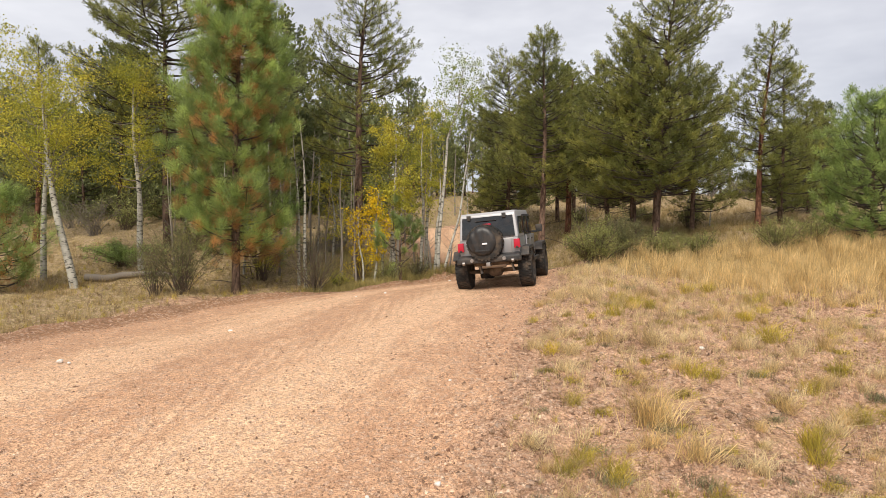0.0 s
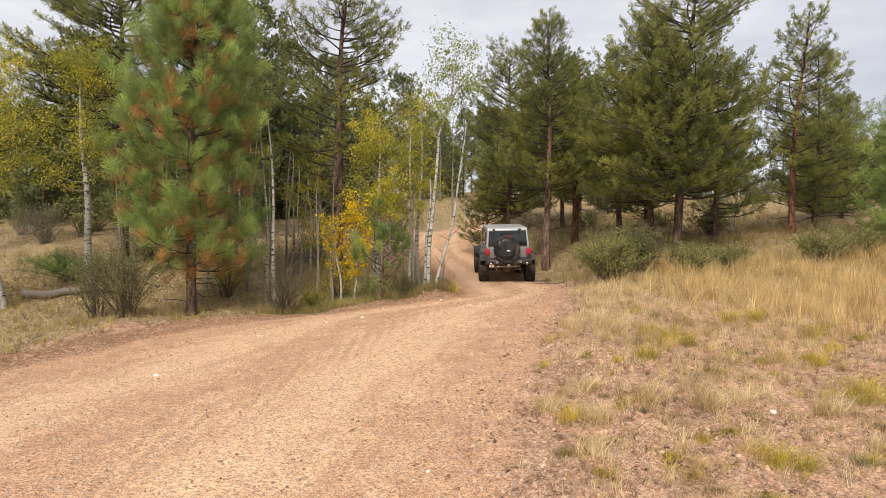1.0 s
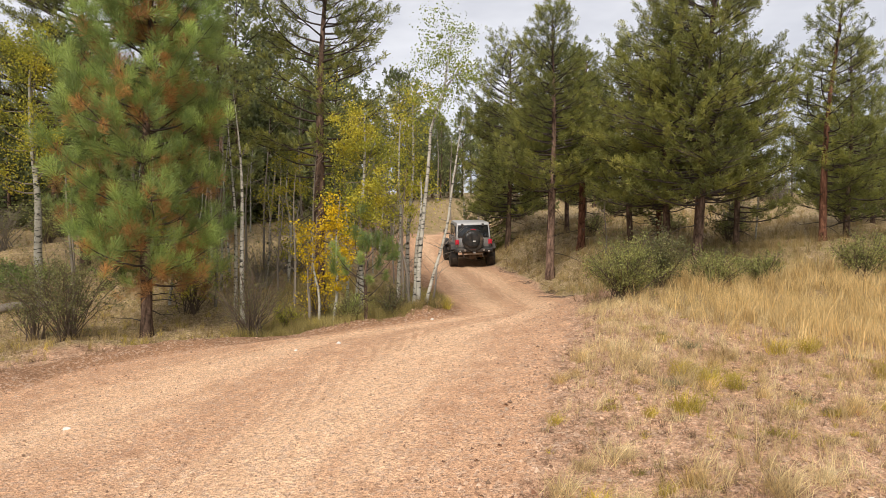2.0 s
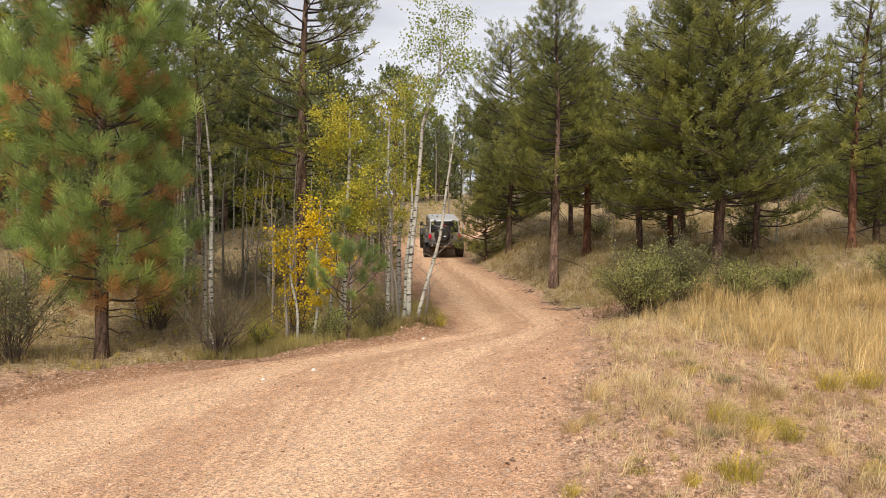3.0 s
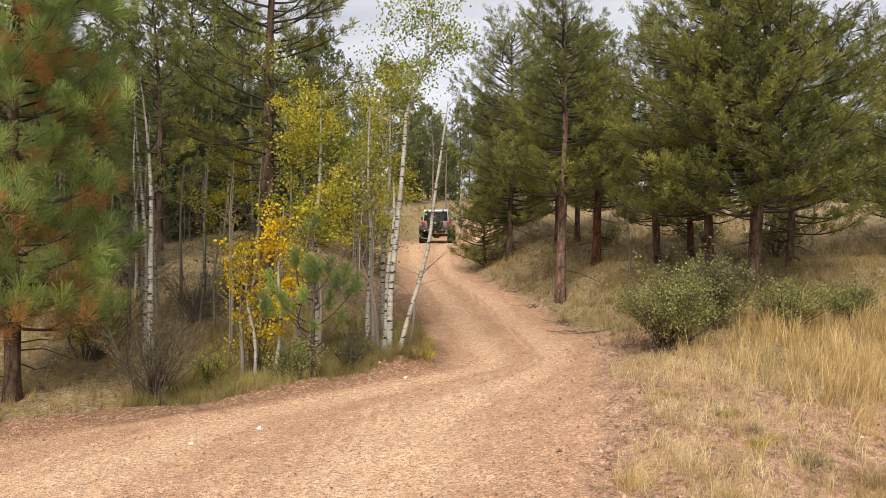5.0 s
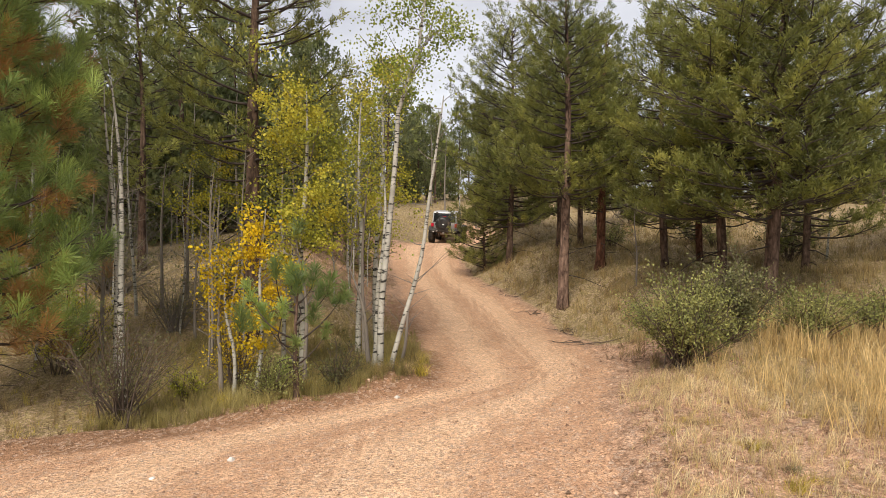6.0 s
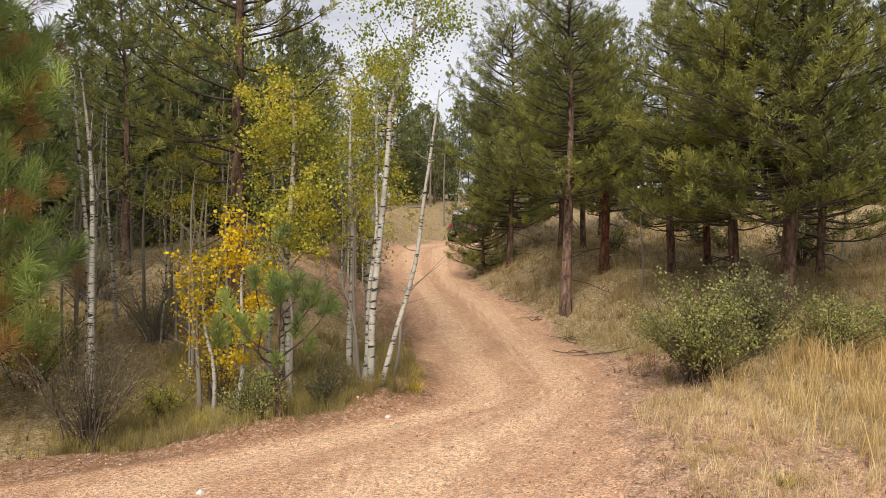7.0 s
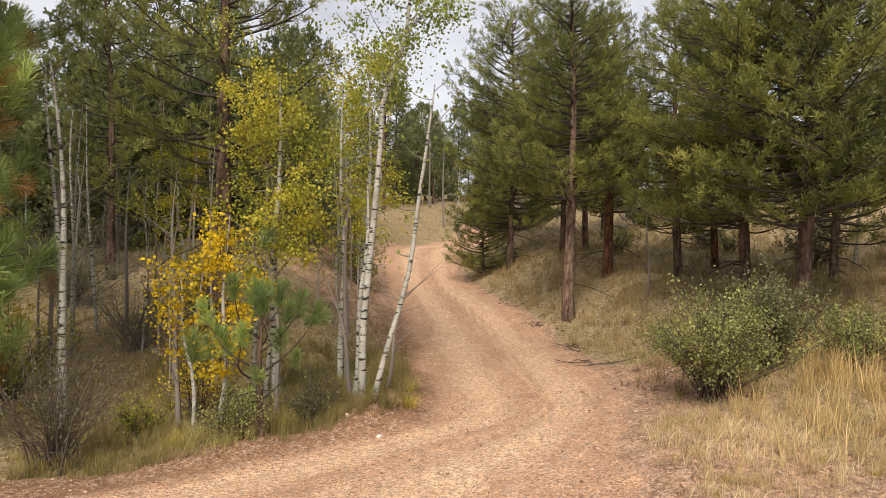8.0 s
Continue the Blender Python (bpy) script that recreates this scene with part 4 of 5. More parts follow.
def bank_tufts():
    """Rank tufts on the slope between the bend and the trees, and round the feet of the aspens."""
    scatter("corner_grass", "greenish and straw-coloured grass at the feet of the aspens", "bank", 23, 4200, (-4.0, 1.1, 19.2, 25), (0.14, 0.36), 16, 0.6, 0.4,
            lambda x, y, r, w, e, p: off_track(r) * ease((w + 0.1) / 0.25) * (0.45 + 0.55 * p), 0.009)
    scatter("rank_grass", "rank tufts of yellowish grass on the slope under the pines", "verge", 21, 5200, (2.0, 15, 20.5, 40), (0.2, 0.46), 16, 0.6, 0.5,
            lambda x, y, r, w, e, p: off_track(r) * ease((e - 0.1) / 0.6) * (0.1 + 0.9 * p ** 2), 0.011)
    scatter("slope_herbs", "brown dead herbs and twigs on the slope", "herb", 22, 3200, (1.5, 14, 21, 44), (0.1, 0.3), 12, 0.9, 0.5,
            lambda x, y, r, w, e, p: off_track(r) * ease((e + 0.1) / 0.5) * (0.1 + 0.8 * (1 - p) ** 2), 0.013)


def bunch(x, y, seed, size, blades, spread, material, label):
    rng = np.random.default_rng(seed)
    tv, tf = clump_shape(rng, int(1.3 * blades), 1.35 * spread, 0.5, 0.007, 0.17)
    tv[:, 2] *= 0.82
    ob = new("grass_clump", np_mesh("grass_clump", tv * size, tf, M[material]))
    ob.matrix_basis = pose(x, y, height(x, y) - 0.02, 0, 0, rng.uniform(0, 360))
    return tagged(ob, label, "grass clump", "grass clumps")


def mats():
    """Low mats of short bent grass, each with brown dead blades under the green or straw-coloured ones."""
    rng = np.random.default_rng(88)
    firsts = []
    for k, (top, label) in enumerate([("grass_green", "low yellow-green mat of grass with brown dead blades"), ("straw_pale", "low straw-coloured mat of dead grass"), ("sage", "low grey-green herb on bare soil")]):
        base = new("grass_mat")
        base.matrix_basis = pose(3.2 + 1.3 * k, 9.0, height(3.2 + 1.3 * k, 9.0) - 0.015)
        tagged(base, label, "grass mat", "grass mats")
        for name, material, blades, size, spread in (("dead_growth", "herb", 90, 0.12, 1.7), ("live_growth", top, 120, 0.17, 1.3)):
            tv, tf = clump_shape(rng, blades, spread, 0.7, 0.022, 0.55)
            ob = new(name, np_mesh(name, tv * size, tf, M[material]))
            ob.parent = base
            tagged(ob, kind="stuff")
        firsts.append(base)
    done = 0
    while done < 130:
        y = 6.2 + 11.5 * rng.uniform() ** 1.3
        x = rng.uniform(0.3, 0.75 * y)
        z, road, west, east = land(x, y)
        if road > 0.2 or east < 0.25 or rng.uniform() > 0.25 + 0.75 * patchy(x, y, 3.0):
            continue
        m = pose(x, y, float(z) - 0.015, 0, 0, rng.uniform(0, 360))
        c = copy_thing(firsts[int(rng.choice([0, 0, 1, 1, 2]))], m)
        f = rng.uniform(0.4, 1.0)
        c.matrix_basis = m @ Matrix.Diagonal((f, f, f * rng.uniform(0.6, 1.0), 1))
        done += 1


def foreground_clumps():
    gold = "big tuft of long golden dry grass"
    bunch(2.55, 8.2, 1, 0.67, 220, 0.75, "straw", gold)
    bunch(2.75, 7.3, 2, 0.54, 150, 0.9, "straw", gold)
    bunch(2.35, 7.6, 3, 0.42, 110, 0.7, "straw", gold)
    bunch(4.3, 7.9, 4, 0.45, 170, 0.8, "grass_green", "yellow-flowered rabbitbrush tuft on bare soil")
    bunch(4.7, 8.2, 5, 0.48, 130, 0.7, "straw_pale", "pale dry grass tuft on bare soil")
    bunch(5.4, 11.2, 6, 0.58, 170, 0.8, "grass_green", "yellow-green grass tuft in the meadow")
    bunch(3.4, 11.0, 7, 0.48, 170, 1.1, "straw_pale", "spreading pale grass tuft")
    bunch(1.55, 7.4, 8, 0.32, 120, 0.9, "grass_green", "low green tuft on gravel")
    bunch(1.65, 8.7, 9, 0.32, 120, 0.9, "grass_green", "low green tuft on gravel")
    for i, (x, y) in enumerate([(-0.45, 21.1), (0.0, 20.9), (0.35, 21.2), (-0.8, 20.6), (0.5, 21.9), (-1.7, 20.1), (-0.5, 20.3), (-2.4, 20.0), (0.25, 20.6), (0.5, 20.7), (-0.1, 20.45), (0.45, 21.4), (0.1, 21.6), (-1.1, 20.4), (0.35, 22.4), (-0.2, 21.9)]):
        bunch(x, y, 60 + i, 0.34, 110, 0.7, "grass_green" if i % 2 else "verge", "rank grass at the foot of the aspens")
    rng = np.random.default_rng(77)
    kinds = [("straw_pale", "pale dry grass tuft on bare soil"), ("straw", "golden dry grass tuft on bare soil"), ("grass_green", "yellow-green grass tuft on bare soil")]
    firsts = [bunch(6.2 + k, 9.5 + k, 20 + k, 0.36, 120, 0.85, m, l) for k, (m, l) in enumerate(kinds)]
    done = 0
    while done < 120:
        x, y = rng.uniform(0.8, 12), rng.uniform(6.4, 16)
        z, road, west, east = land(x, y)
        if road > 0.25 or east < 0.1 or x > 0.8 * y:
            continue
        k = int(rng.integers(0, 3))
        m = pose(x, y, float(z) - 0.02, 0, 0, rng.uniform(0, 360))
        c = copy_thing(firsts[k], m)
        f = rng.uniform(0.5, 1.3)
        c.matrix_basis = m @ Matrix.Diagonal((f, f, f, 1))
        done += 1


# ---- gravel, stones, sticks ----
def stone_shape(rng):
    v = np.array([[1, 0, -0.2], [0, 1, -0.2], [-1, 0, -0.2], [0, -1, -0.2], [0, 0, 0.8]]) * rng.uniform(0.6, 1.2, (5, 1))
    return v, np.array([[0, 1, 4], [1, 2, 4], [2, 3, 4], [3, 0, 4]])


def gravel():
    rng = np.random.default_rng(9)
    n = 105000
    y = 5.6 + 16 * rng.uniform(size=n) ** 2.2
    x = rng.uniform(-0.68, 0.68, n) * (y + 1)
    z, road, west, east = land(x, y, True)
    near_edge = np.exp(-(west / 0.9) ** 2) + np.exp(-((east + 0.3) / 1.3) ** 2)
    ok = rng.uniform(size=n) < 0.26 + 0.6 * near_edge + 0.25 * ease(east / 0.5)
    p = np.stack([x, y, z + 0.002], 1)[ok]
    heap = Heap()
    size = (0.006 + 0.022 * rng.uniform(size=len(p)) ** 5) * np.where(land(p[:, 0], p[:, 1])[3] > -0.6, 1.6, 1.0)
    pick = rng.integers(0, 5, len(p))
    for i in range(5):
        tv, tf = stone_shape(rng)
        m = pick == i
        heap.spread(tv, tf, p[m], rng.normal(size=(m.sum(), 3)) * 0.4 + np.array([0, 0, 1]), size[m], rng)
    tagged(new("gravel", heap.mesh("gravel", M["pebble"])), "loose pink and brown granite gravel", "gravel", kind="stuff")


def stones():
    white = Nodes("pale_stone")
    white.set(white.ramp(white.noise(white.coords(), 9), (0.3, (0.55, 0.50, 0.45)), (0.7, (0.78, 0.75, 0.70))), 0.85)
    rng = np.random.default_rng(4)
    for x, y, r in [(4.2, 11.0, 0.05), (-6.1, 10.8, 0.06), (-5.9, 10.7, 0.035), (-0.05, 6.95, 0.045), (-0.75, 6.7, 0.03), (4.9, 9.4, 0.04), (0.1, 9.6, 0.03), (-4.2, 13.4, 0.05), (-1.5, 17.6, 0.05), (0.2, 19.8, 0.05), (-2.2, 17.2, 0.04)]:
        bm = bmesh.new()
        bmesh.ops.create_icosphere(bm, subdivisions=2, radius=r)
        for v in bm.verts:
            v.co *= 0.8 + 0.4 * noise.noise(v.co * 18 + Vector((x, y, 0)))
            v.co.z *= 0.7
        me = bpy.data.meshes.new("stone")
        bm.to_mesh(me)
        bm.free()
        me.materials.append(white.mat)
        ob = new("stone", me)
        ob.matrix_basis = pose(x, y, height(x, y) + 0.2 * r, 0, 0, rng.uniform(0, 360))
        tagged(ob, "pale quartz stone lying on the gravel", "stone", "pale stones")


def sticks():
    rng = np.random.default_rng(14)
    for i in range(46):
        if i >= 24:
            y, l = rng.uniform(23.5, 33), rng.uniform(0.3, 0.9)
            x = float(curve(y, RIGHT_Y, RIGHT_X)) + rng.uniform(0.0, 0.5)
        elif i < 7:
            x, y, l = rng.uniform(1.2, 6.5), rng.uniform(6.8, 11), rng.uniform(0.15, 0.45)
        else:
            x, y, l = rng.uniform(2.5, 8.5), rng.uniform(30, 38), rng.uniform(0.3, 0.9)
            if land(x, y)[3] < 0.3:
                x = float(curve(y, RIGHT_Y, RIGHT_X)) + rng.uniform(0.4, 2.0)
        a = rng.uniform(0, 6.28)
        t = np.linspace(0, 1, 6)
        px, py = x + np.cos(a) * l * t + rng.normal(size=6) * 0.09 * l, y + np.sin(a) * l * t + rng.normal(size=6) * 0.09 * l
        pz = land(px, py)[0] + 0.012 + 0.03 * l * np.abs(rng.normal(size=6))
        h = Heap()
        h.tube(np.stack([px - x, py - y, pz - pz[0]], 1), np.linspace(0.005 + 0.010 * l, 0.002, 6), 5)
        ob = new("stick", h.mesh("stick", M["twig"], True))
        ob.matrix_basis = pose(x, y, float(pz[0]))
        tagged(ob, "dry brown fallen stick on the ground", "stick", "fallen sticks")
    h = Heap()
    t = np.linspace(0, 1, 10)
    gx, gy = -11.6 + 2.6 * t, 22.0 + 0.3 * t
    h.tube(np.stack([2.6 * t, 0.3 * t, land(gx, gy)[0] - height(-11.6, 22.0) + 0.12], 1), 0.13 - 0.05 * t, 9)
    ob = new("fallen_log", h.mesh("fallen_log", M["twig_grey"], True))
    ob.matrix_basis = pose(-11.6, 22.0, height(-11.6, 22.0))
    tagged(ob, "weathered grey fallen log in the gully", "log")


# ---- the off-road car ----
def paint(name, colour, rough, metal, spec=0.5, dust=0.25):
    n = Nodes(name)
    grime = n.ramp(n.noise(n.coords(), 4, 5, 0.65), (0.45, (0, 0, 0)), (0.75, (dust, dust, dust)))
    return n.set(n.mix(grime, colour, (0.42, 0.30, 0.20)), rough, metal, spec)


def glowing(name, colour, strength):
    n = Nodes(name)
    n.bsdf.inputs["Emission Color"].default_value = (*colour, 1)
    n.bsdf.inputs["Emission Strength"].default_value = strength
    return n.set(colour, 0.2, 0, 0.5)


CAR = {
    "silver": paint("silver_paint", (0.30, 0.30, 0.31), 0.36, 0.55),
    "white": paint("pale_hardtop", (0.44, 0.44, 0.45), 0.38, 0.25, 0.4, 0.12),
    "black": paint("black_plastic", (0.022, 0.022, 0.023), 0.6, 0.0, 0.4, 0.2),
    "rubber": paint("tyre_rubber", (0.028, 0.027, 0.026), 0.85, 0.0, 0.2, 0.28),
    "vinyl": paint("black_vinyl", (0.018, 0.018, 0.019), 0.45, 0.0, 0.45, 0.1),
    "steel": paint("dull_steel", (0.35, 0.34, 0.33), 0.45, 0.9, 0.5, 0.4),
    "glass": paint("tinted_glass", (0.012, 0.014, 0.016), 0.06, 0.0, 0.6, 0.05),
    "lamp": glowing("lit_tail_lamp", (0.38, 0.012, 0.03), 0.13),
    "plate": Nodes("white_label").set((0.75, 0.75, 0.75), 0.6),
    "dirt": paint("dusty_underside", (0.10, 0.075, 0.055), 0.9, 0.1, 0.2, 0.6),
}


def part(name, bm, material, parent, label=""):
    me = bpy.data.meshes.new(name)
    bmesh.ops.recalc_face_normals(bm, faces=bm.faces)
    bm.to_mesh(me)
    bm.free()
    me.materials.append(material)
    for p in me.polygons:
        p.use_smooth = True
    me.set_sharp_from_angle(angle=radians(35))
    ob = new(name, me)
    ob.parent = parent
    return tagged(ob, label)


def prism(outline, x0, x1, bevel=0.02, lean=0.0, segs=2):
    """A side outline (y, z) drawn out from x0 to x1; lean pulls the sides in with height."""
    bm = bmesh.new()
    zs = [z for _, z in outline]
    low, span = min(zs), max(max(zs) - min(zs), 1e-6)
    rings = []
    for x, sg in ((x0, 1), (x1, -1)):
        rings.append([bm.verts.new((x + sg * lean * (z - low) / span, y, z)) for y, z in outline])
    bm.faces.new(rings[0])
    bm.faces.new(list(reversed(rings[1])))
    k = len(outline)
    for i in range(k):
        bm.faces.new([rings[0][i], rings[1][i], rings[1][(i + 1) % k], rings[0][(i + 1) % k]])
    if bevel:
        bmesh.ops.bevel(bm, geom=list(bm.edges), offset=bevel, segments=segs, profile=0.6, affect="EDGES", clamp_overlap=True)
    return bm


def block(x0, x1, y0, y1, z0, z1, bevel=0.015):
    return prism([(y0, z0), (y1, z0), (y1, z1), (y0, z1)], x0, x1, bevel)


def lathe(profile, sides=28, axis="X"):
    """A ring turned about the x axis from (x, radius) pairs."""
    bm = bmesh.new()
    rows = []
    for x, r in profile:
        rows.append([bm.verts.new((x, r * math.cos(2 * math.pi * k / sides), r * math.sin(2 * math.pi * k / sides))) for k in range(sides)])
    for a, b in zip(rows, rows[1:]):
        for k in range(sides):
            bm.faces.new([a[k], a[(k + 1) % sides], b[(k + 1) % sides], b[k]])
    if profile[0][1] > 0.001:
        bm.faces.new(rows[0])
    if profile[-1][1] > 0.001:
        bm.faces.new(list(reversed(rows[-1])))
    if axis == "Y":
        bmesh.ops.rotate(bm, verts=bm.verts, matrix=Matrix.Rotation(radians(90), 3, "Z"))
    return bm


def treaded(bm, sides, r, half, axis="X"):
    """Adds shoulder and centre lugs round a tyre."""
    for k in range(sides):
        for row, x in enumerate((-0.72 * half, -0.25 * half, 0.25 * half, 0.72 * half)):
            a = 2 * math.pi * (k + 0.5 * (row % 2)) / sides
            m = Matrix.Rotation(a, 4, "X") @ Matrix.Translation((x, 0, r))
            if axis == "Y":
                m = Matrix.Rotation(radians(90), 4, "Z") @ m
            c = bmesh.ops.create_cube(bm, size=1.0)
            bmesh.ops.transform(bm, matrix=m @ Matrix.Diagonal((0.42 * half, 0.62 * 2 * math.pi * r / sides, 0.03, 1)), verts=c["verts"])
    return bm


TYRE_R = 0.455


def wheel(parent, x, y):
    hub = new("wheel")
    hub.parent = parent
    hub.matrix_basis = pose(x, y, TYRE_R)
    h = 0.17
    bm = lathe([(-h * 0.7, 0.25), (-h, 0.30), (-h * 1.02, 0.38), (-h * 0.88, 0.435), (-h * 0.5, 0.445), (h * 0.5, 0.445), (h * 0.88, 0.435), (h * 1.02, 0.38), (h, 0.30), (h * 0.7, 0.25)], 32)
    part("tyre", treaded(bm, 30, 0.445, h), CAR["rubber"], hub, "knobbly dusty black tyre")
    out = 1 if x > 0 else -1
    bm = lathe([(-h * 0.6 * out, 0.24), (h * 0.72 * out, 0.252), (h * 0.76 * out, 0.225), (h * 0.35 * out, 0.2), (h * 0.3 * out, 0.08), (h * 0.55 * out, 0.06), (h * 0.55 * out, 0.0005)], 24)
    for k in range(5):
        c = bmesh.ops.create_cube(bm, size=1.0)
        bmesh.ops.transform(bm, matrix=Matrix.Rotation(k * 2 * math.pi / 5, 4, "X") @ Matrix.Translation((h * 0.5 * out, 0, 0.13)) @ Matrix.Diagonal((0.04, 0.07, 0.2, 1)), verts=c["verts"])
    part("rim", bm, CAR["black"], hub, "black five-spoke alloy rim")
    return hub


def build_car():
    car = new("off_road_car")
    tagged(car, "silver four-door off-road car with pale hardtop and covered spare wheel", "car")
    wheels = [wheel(car, -0.80, 0.0), wheel(car, 0.80, 0.0), wheel(car, -0.80, 2.95), wheel(car, 0.80, 2.95)]
    # tub, bonnet, hardtop
    part("body", prism([(-0.62, 0.78), (-0.62, 1.26), (2.25, 1.28), (2.25, 0.72), (2.0, 0.62), (0.55, 0.62), (0.50, 0.95), (-0.42, 0.98), (-0.48, 0.78)], -0.76, 0.76, 0.03, 0.03), CAR["silver"], car)
    part("bonnet", prism([(2.25, 0.80), (2.25, 1.27), (2.9, 1.25), (3.55, 1.17), (3.6, 0.85)], -0.62, 0.62, 0.04, 0.05), CAR["silver"], car)
    part("windscreen", prism([(2.20, 1.27), (1.80, 1.82), (1.84, 1.84), (2.25, 1.29)], -0.70, 0.70, 0.006, 0.06), CAR["glass"], car, "raked tinted windscreen")
    part("hardtop", prism([(-0.60, 1.255), (-0.50, 1.86), (-0.40, 1.92), (1.72, 1.93), (1.84, 1.86), (1.84, 1.80), (0.5, 1.80), (0.5, 1.265)], -0.735, 0.735, 0.035, 0.055, 3), CAR["white"], car, "dusty pale silver hardtop roof")
    part("tailgate", prism([(-0.66, 0.82), (-0.645, 1.235), (-0.61, 1.235), (-0.61, 0.82)], -0.56, 0.56, 0.012), CAR["silver"], car)
    rear = part("rear_window", prism([(-0.630, 1.285), (-0.552, 1.81), (-0.52, 1.81), (-0.59, 1.285)], -0.665, 0.665, 0.012, 0.035), CAR["glass"], car, "dark tinted rear window")
    for x in (-0.46, 0.42):
        part("window_hinge", block(x - 0.045, x + 0.045, -0.60, -0.50, 1.75, 1.87, 0.01), CAR["black"], rear)
    part("wiper", prism([(-0.60, 1.70), (-0.605, 1.72), (-0.575, 1.72), (-0.572, 1.70)], -0.30, 0.22, 0.004), CAR["black"], rear)
    part("brake_lamp", block(-0.11, 0.09, -0.665, -0.60, 1.58, 1.64, 0.01), CAR["lamp"], car, "small red high brake lamp")
    for sx in (-1, 1):
        a, b = sorted((sx * 0.725, sx * 0.748))
        part("side_window", prism([(-0.42, 1.32), (-0.34, 1.76), (0.44, 1.77), (0.44, 1.32)], *sorted((sx * 0.705, sx * 0.742)), 0.008), CAR["glass"], car, "dark tinted rear side window")
        for y0, y1, yt in ((0.56, 1.28, 1.28), (1.34, 2.08, 1.80)):
            d = part("door", prism([(y0, 0.68), (y0, 1.27), (y1, 1.275), (y1, 0.68)], *sorted((sx * 0.745, sx * 0.785)), 0.015), CAR["silver"], car)
            part("door_window", prism([(y0 + 0.05, 1.30), (y0 + 0.05, 1.76), (yt - 0.04, 1.77), (y1 - 0.03, 1.30)], *sorted((sx * 0.69, sx * 0.735)), 0.008), CAR["glass"], d, "dark tinted door window")
            part("door_frame", prism([(y0, 1.27), (y0, 1.81), (yt, 1.82), (y1, 1.275)], *sorted((sx * 0.66, sx * 0.722)), 0.01), CAR["black"], d)
            part("door_handle", block(*sorted((sx * 0.782, sx * 0.81)), y0 + 0.06, y0 + 0.22, 1.14, 1.18, 0.008), CAR["black"], d)
        for y0 in (0.0, 2.95):
            arch = [(y0 - 0.60, 0.80), (y0 - 0.42, 1.00), (y0 + 0.42, 1.02), (y0 + 0.62, 0.78), (y0 + 0.57, 0.75), (y0 + 0.38, 0.955), (y0 - 0.38, 0.94), (y0 - 0.55, 0.77)]
            part("wheel_arch", prism(arch, *sorted((sx * 0.70, sx * 0.955)), 0.012), CAR["black"], car, "flared dark wheel arch")
        lamp = part("tail_lamp", block(sx * 0.70 - 0.075, sx * 0.70 + 0.075, -0.71, -0.60, 0.99, 1.21, 0.018), CAR["lamp"], car, "lit red tail lamp")
        part("lamp_guard", block(sx * 0.70 - 0.03, sx * 0.70 + 0.03, -0.722, -0.70, 0.985, 1.03, 0.006), CAR["black"], lamp)
        mirror = part("wing_mirror", prism([(1.95, 1.30), (1.95, 1.52), (2.06, 1.50), (2.06, 1.32)], *sorted((sx * 0.86, sx * 1.04)), 0.03), CAR["black"], car, "black wing mirror on a stalk")
        part("mirror_stalk", block(*sorted((sx * 0.74, sx * 0.90)), 1.98, 2.04, 1.29, 1.35, 0.012), CAR["black"], mirror)
        part("rock_slider", block(*sorted((sx * 0.74, sx * 0.86)), 0.55, 2.40, 0.56, 0.65, 0.02), CAR["black"], car)
    # bumpers and what hangs below
    bumper = part("rear_bumper", prism([(-0.90, 0.70), (-0.90, 0.82), (-0.85, 0.87), (-0.60, 0.90), (-0.60, 0.72), (-0.84, 0.68)], -0.80, 0.80, 0.03, 0.05), CAR["black"], car, "chunky black steel rear bumper")
    for x in (-0.55, 0.55):
        part("reversing_lamp", lathe([(-0.05, 0.0005), (-0.05, 0.045), (0.02, 0.05), (0.02, 0.0005)], 16, "Y"), CAR["steel"], bumper).matrix_basis = pose(x * 0.72, -0.90, 0.77)
        part("shackle", lathe([(-0.03, 0.02), (-0.03, 0.045), (0.03, 0.045), (0.03, 0.02)], 14), CAR["steel"], bumper).matrix_basis = pose(x * 1.1, -0.92, 0.71)
    part("tow_hitch", block(-0.05, 0.05, -0.96, -0.7, 0.60, 0.70, 0.01), CAR["steel"], bumper)
    part("front_bumper", prism([(3.62, 0.62), (3.62, 0.86), (3.86, 0.84), (3.88, 0.66)], -0.78, 0.78, 0.03), CAR["black"], car)
    part("grille", block(-0.58, 0.58, 3.58, 3.64, 0.84, 1.16, 0.02), CAR["silver"], car)
    part("rear_axle", lathe([(-0.68, 0.0005), (-0.68, 0.05), (-0.2, 0.055), (-0.12, 0.14), (0.02, 0.16), (0.14, 0.13), (0.2, 0.055), (0.68, 0.05), (0.68, 0.0005)], 16), CAR["dirt"], car, "dusty solid rear axle").matrix_basis = pose(0, 0, 0.44)
    part("front_axle", lathe([(-0.68, 0.0005), (-0.68, 0.05), (0.68, 0.05), (0.68, 0.0005)], 12), CAR["dirt"], car).matrix_basis = pose(0, 2.95, 0.44)
    part("chassis", block(-0.45, 0.45, -0.55, 3.5, 0.60, 0.74, 0.02), CAR["dirt"], car, "dusty chassis frame under the body")
    part("silencer", lathe([(-0.3, 0.0005), (-0.3, 0.09), (0.3, 0.09), (0.3, 0.0005)], 16), CAR["steel"], car, "tan dusty exhaust silencer").matrix_basis = pose(0.05, -0.45, 0.62)
    for x in (-0.42, 0.42):
        part("shock_absorber", lathe([(-0.28, 0.025), (0.0, 0.025), (0.0, 0.035), (0.28, 0.035)], 12), CAR["steel"], car).matrix_basis = pose(x, -0.08, 0.66, 0, 75, 0)
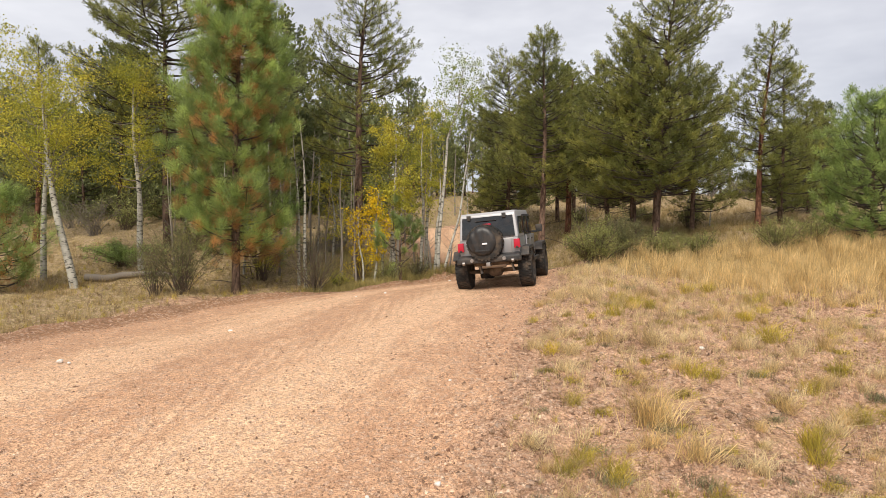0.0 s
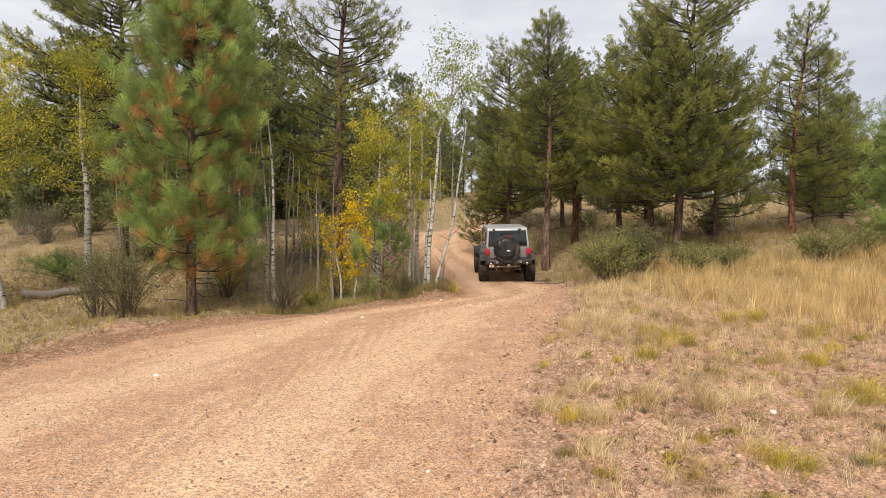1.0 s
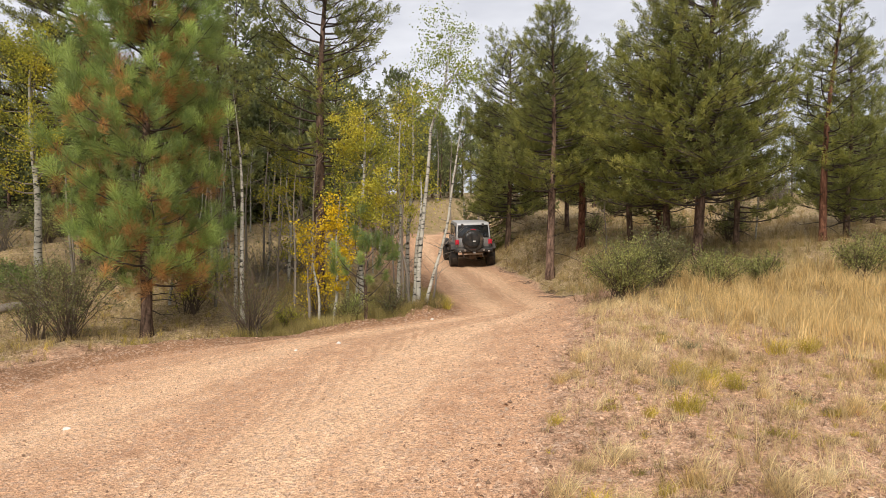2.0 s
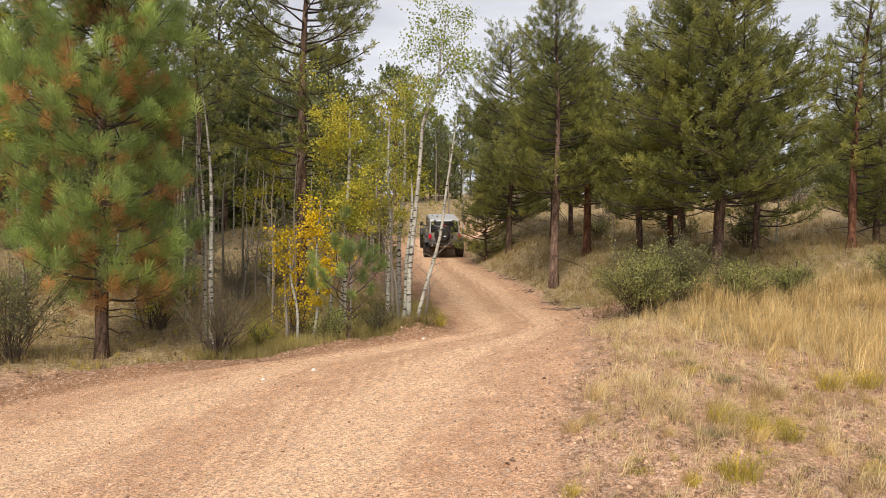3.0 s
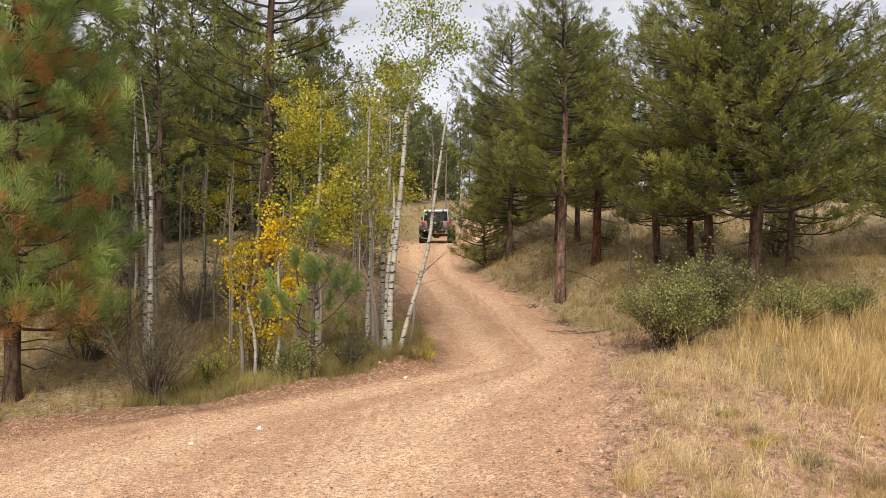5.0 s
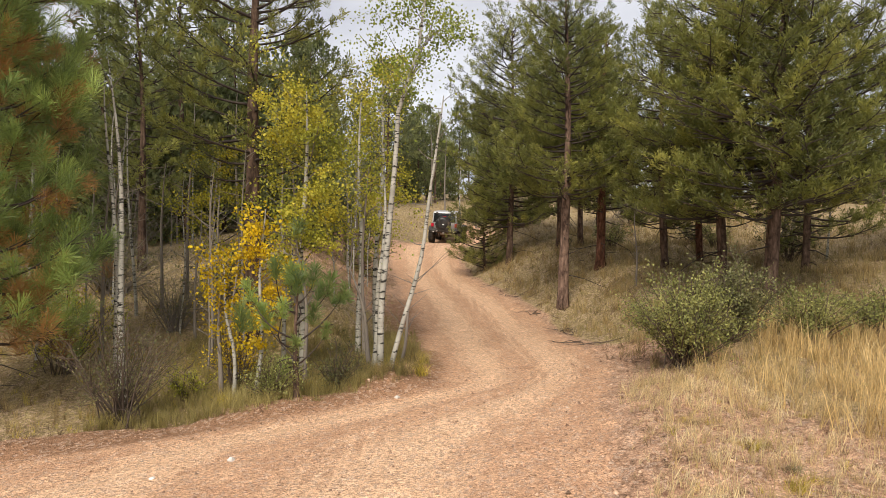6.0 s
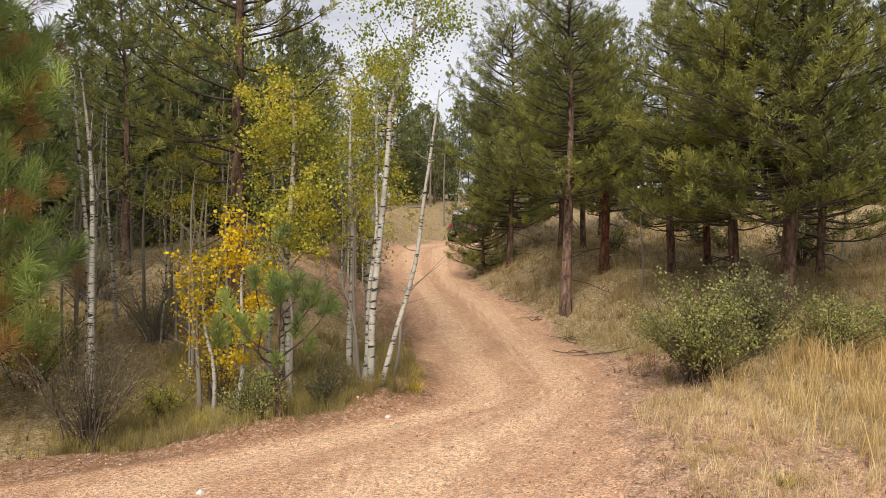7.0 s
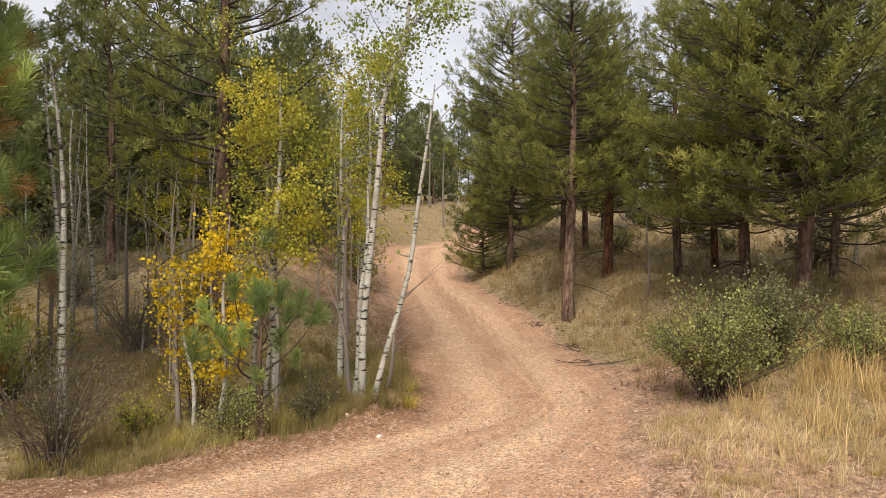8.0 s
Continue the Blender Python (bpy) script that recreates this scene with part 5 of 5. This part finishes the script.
    # spare wheel with its cover
    spare = new("spare_wheel")
    spare.parent = car
    spare.matrix_basis = pose(-0.05, -0.83, 1.18)
    h = 0.14
    bm = lathe([(-h * 0.7, 0.25), (-h, 0.30), (-h * 1.02, 0.37), (-h * 0.88, 0.425), (h * 0.88, 0.425), (h * 1.02, 0.37), (h, 0.30), (h * 0.7, 0.25)], 32, "Y")
    part("tyre", treaded(bm, 30, 0.43, h, "Y"), CAR["rubber"], spare, "knobbly black spare tyre")
    bm = lathe([(-0.205, 0.0005), (-0.20, 0.07), (-0.205, 0.14), (-0.20, 0.20), (-0.205, 0.26), (-0.195, 0.32), (-0.17, 0.37), (-0.12, 0.41), (-0.05, 0.44), (0.02, 0.45), (0.06, 0.445), (0.07, 0.42)], 44, "Y")
    # it hangs in folds, gathered at the foot by its strap
    for v in bm.verts:
        low_part = max(0.0, -v.co.z)
        fold = noise.noise(Vector((v.co.x * 11 + 2.5 * v.co.z, 3.0, v.co.z * 1.4)))
        v.co += Vector((0.015, 0.03, 0.01)) * fold
        v.co.x = v.co.x * (0.88 - 0.42 * low_part) - 0.05
        if v.co.z < -0.2:
            v.co.z = -0.2 + 0.6 * (v.co.z + 0.2)
    cover = part("wheel_cover", bm, CAR["vinyl"], spare, "creased black vinyl wheel cover")
    part("label", block(-0.03, 0.09, -0.232, -0.195, -0.04, 0.0, 0.003), CAR["plate"], cover, "small white label")
    part("strap", block(-0.22, 0.14, -0.222, -0.15, -0.21, -0.17, 0.01), CAR["vinyl"], cover)
    part("carrier", block(-0.12, 0.12, 0.10, 0.22, -0.12, 0.12, 0.02), CAR["black"], spare)
    return car, wheels


car, wheels = build_car()
grasses()
bank_tufts()
mats()
foreground_clumps()
gravel()
stones()
sticks()


# ---- what moves ----
def motions():
    """The car drives up the track, round the bend and out of sight behind the trees."""
    way = [(0.0, 1.46, 17.4), (0.3, 2.18, 20.3), (0.5, 2.38, 22.3), (0.8, 2.5, 25.0), (1.0, 2.5, 26.8), (1.3, 2.42, 29.2), (1.5, 2.28, 30.8), (1.7, 2.05, 32.4), (2.2, 1.45, 35.9), (2.8, 0.73, 39.3), (3.5, 0.2, 42.3),
           (4.0, 0.12, 44.3), (4.5, 0.23, 46.0), (4.7, 0.3, 46.7), (5.3, 0.52, 48.8), (5.8, 0.8, 50.4), (6.4, 1.3, 52.2), (6.9, 2.0, 53.6), (7.4, 3.1, 55.0), (8.0, 4.9, 56.4)]
    ts, xs, ys = (np.array(c) for c in zip(*way))

    def at(t):
        # a short running mean rounds the corners of the way
        o = np.linspace(-0.25, 0.25, 11)
        q = np.clip(t + o, -0.2, 8.2)
        x = np.where(q < 0, xs[0] + q * 3.6, np.where(q > 8, xs[-1] + (q - 8) * 3.3, np.interp(q, ts, xs)))
        y = np.where(q < 0, ys[0] + q * 12.0, np.where(q > 8, ys[-1] + (q - 8) * 2.5, np.interp(q, ts, ys)))
        return float(x.mean()), float(y.mean())

    rows, spins, gone, last = [], [], 0.0, None
    for k in range(241):
        t = k / 30
        x, y = at(t)
        ax, ay = at(min(t + 0.12, 8.0))
        bx, by = at(max(t - 0.12, 0.0))
        head = Vector(((ax - bx) * (0.5 + 0.5 * max(0.0, 1 - t / 0.4)), ay - by, 0)).normalized()
        side = Vector((head.y, -head.x, 0))
        spots = [(x + side.x * sx + head.x * f, y + side.y * sx + head.y * f) for f in (0, 2.95) for sx in (-0.8, 0.8)]
        z = [float(land(a, b, True)[0]) for a, b in spots]
        rear, front = (z[0] + z[1]) / 2, (z[2] + z[3]) / 2
        fwd = (head * 2.95 + Vector((0, 0, front - rear))).normalized()
        right = (side * 1.6 + Vector((0, 0, (z[1] - z[0] + z[3] - z[2]) / 2))).normalized()
        up = right.cross(fwd).normalized()
        right = fwd.cross(up)
        m = Matrix((right, fwd, up)).transposed().to_4x4()
        m = m @ Matrix.Rotation(radians(-2.0 * max(0.0, 1 - t / 0.8)), 4, "Y")
        m.translation = (x, y, rear - 0.015)
        if last is not None:
            gone += (Vector((x, y)) - last).length
        last = Vector((x, y))
        rows.append((t, m))
        spins.append((t, gone / TYRE_R))
    walk(car, [rows[k] for k in range(0, 241, 3)])
    for w in wheels:
        p = w.location.copy()
        walk(w, [(t, Matrix.Translation(p) @ Matrix.Rotation(-a, 4, "X")) for t, a in spins])


motions()
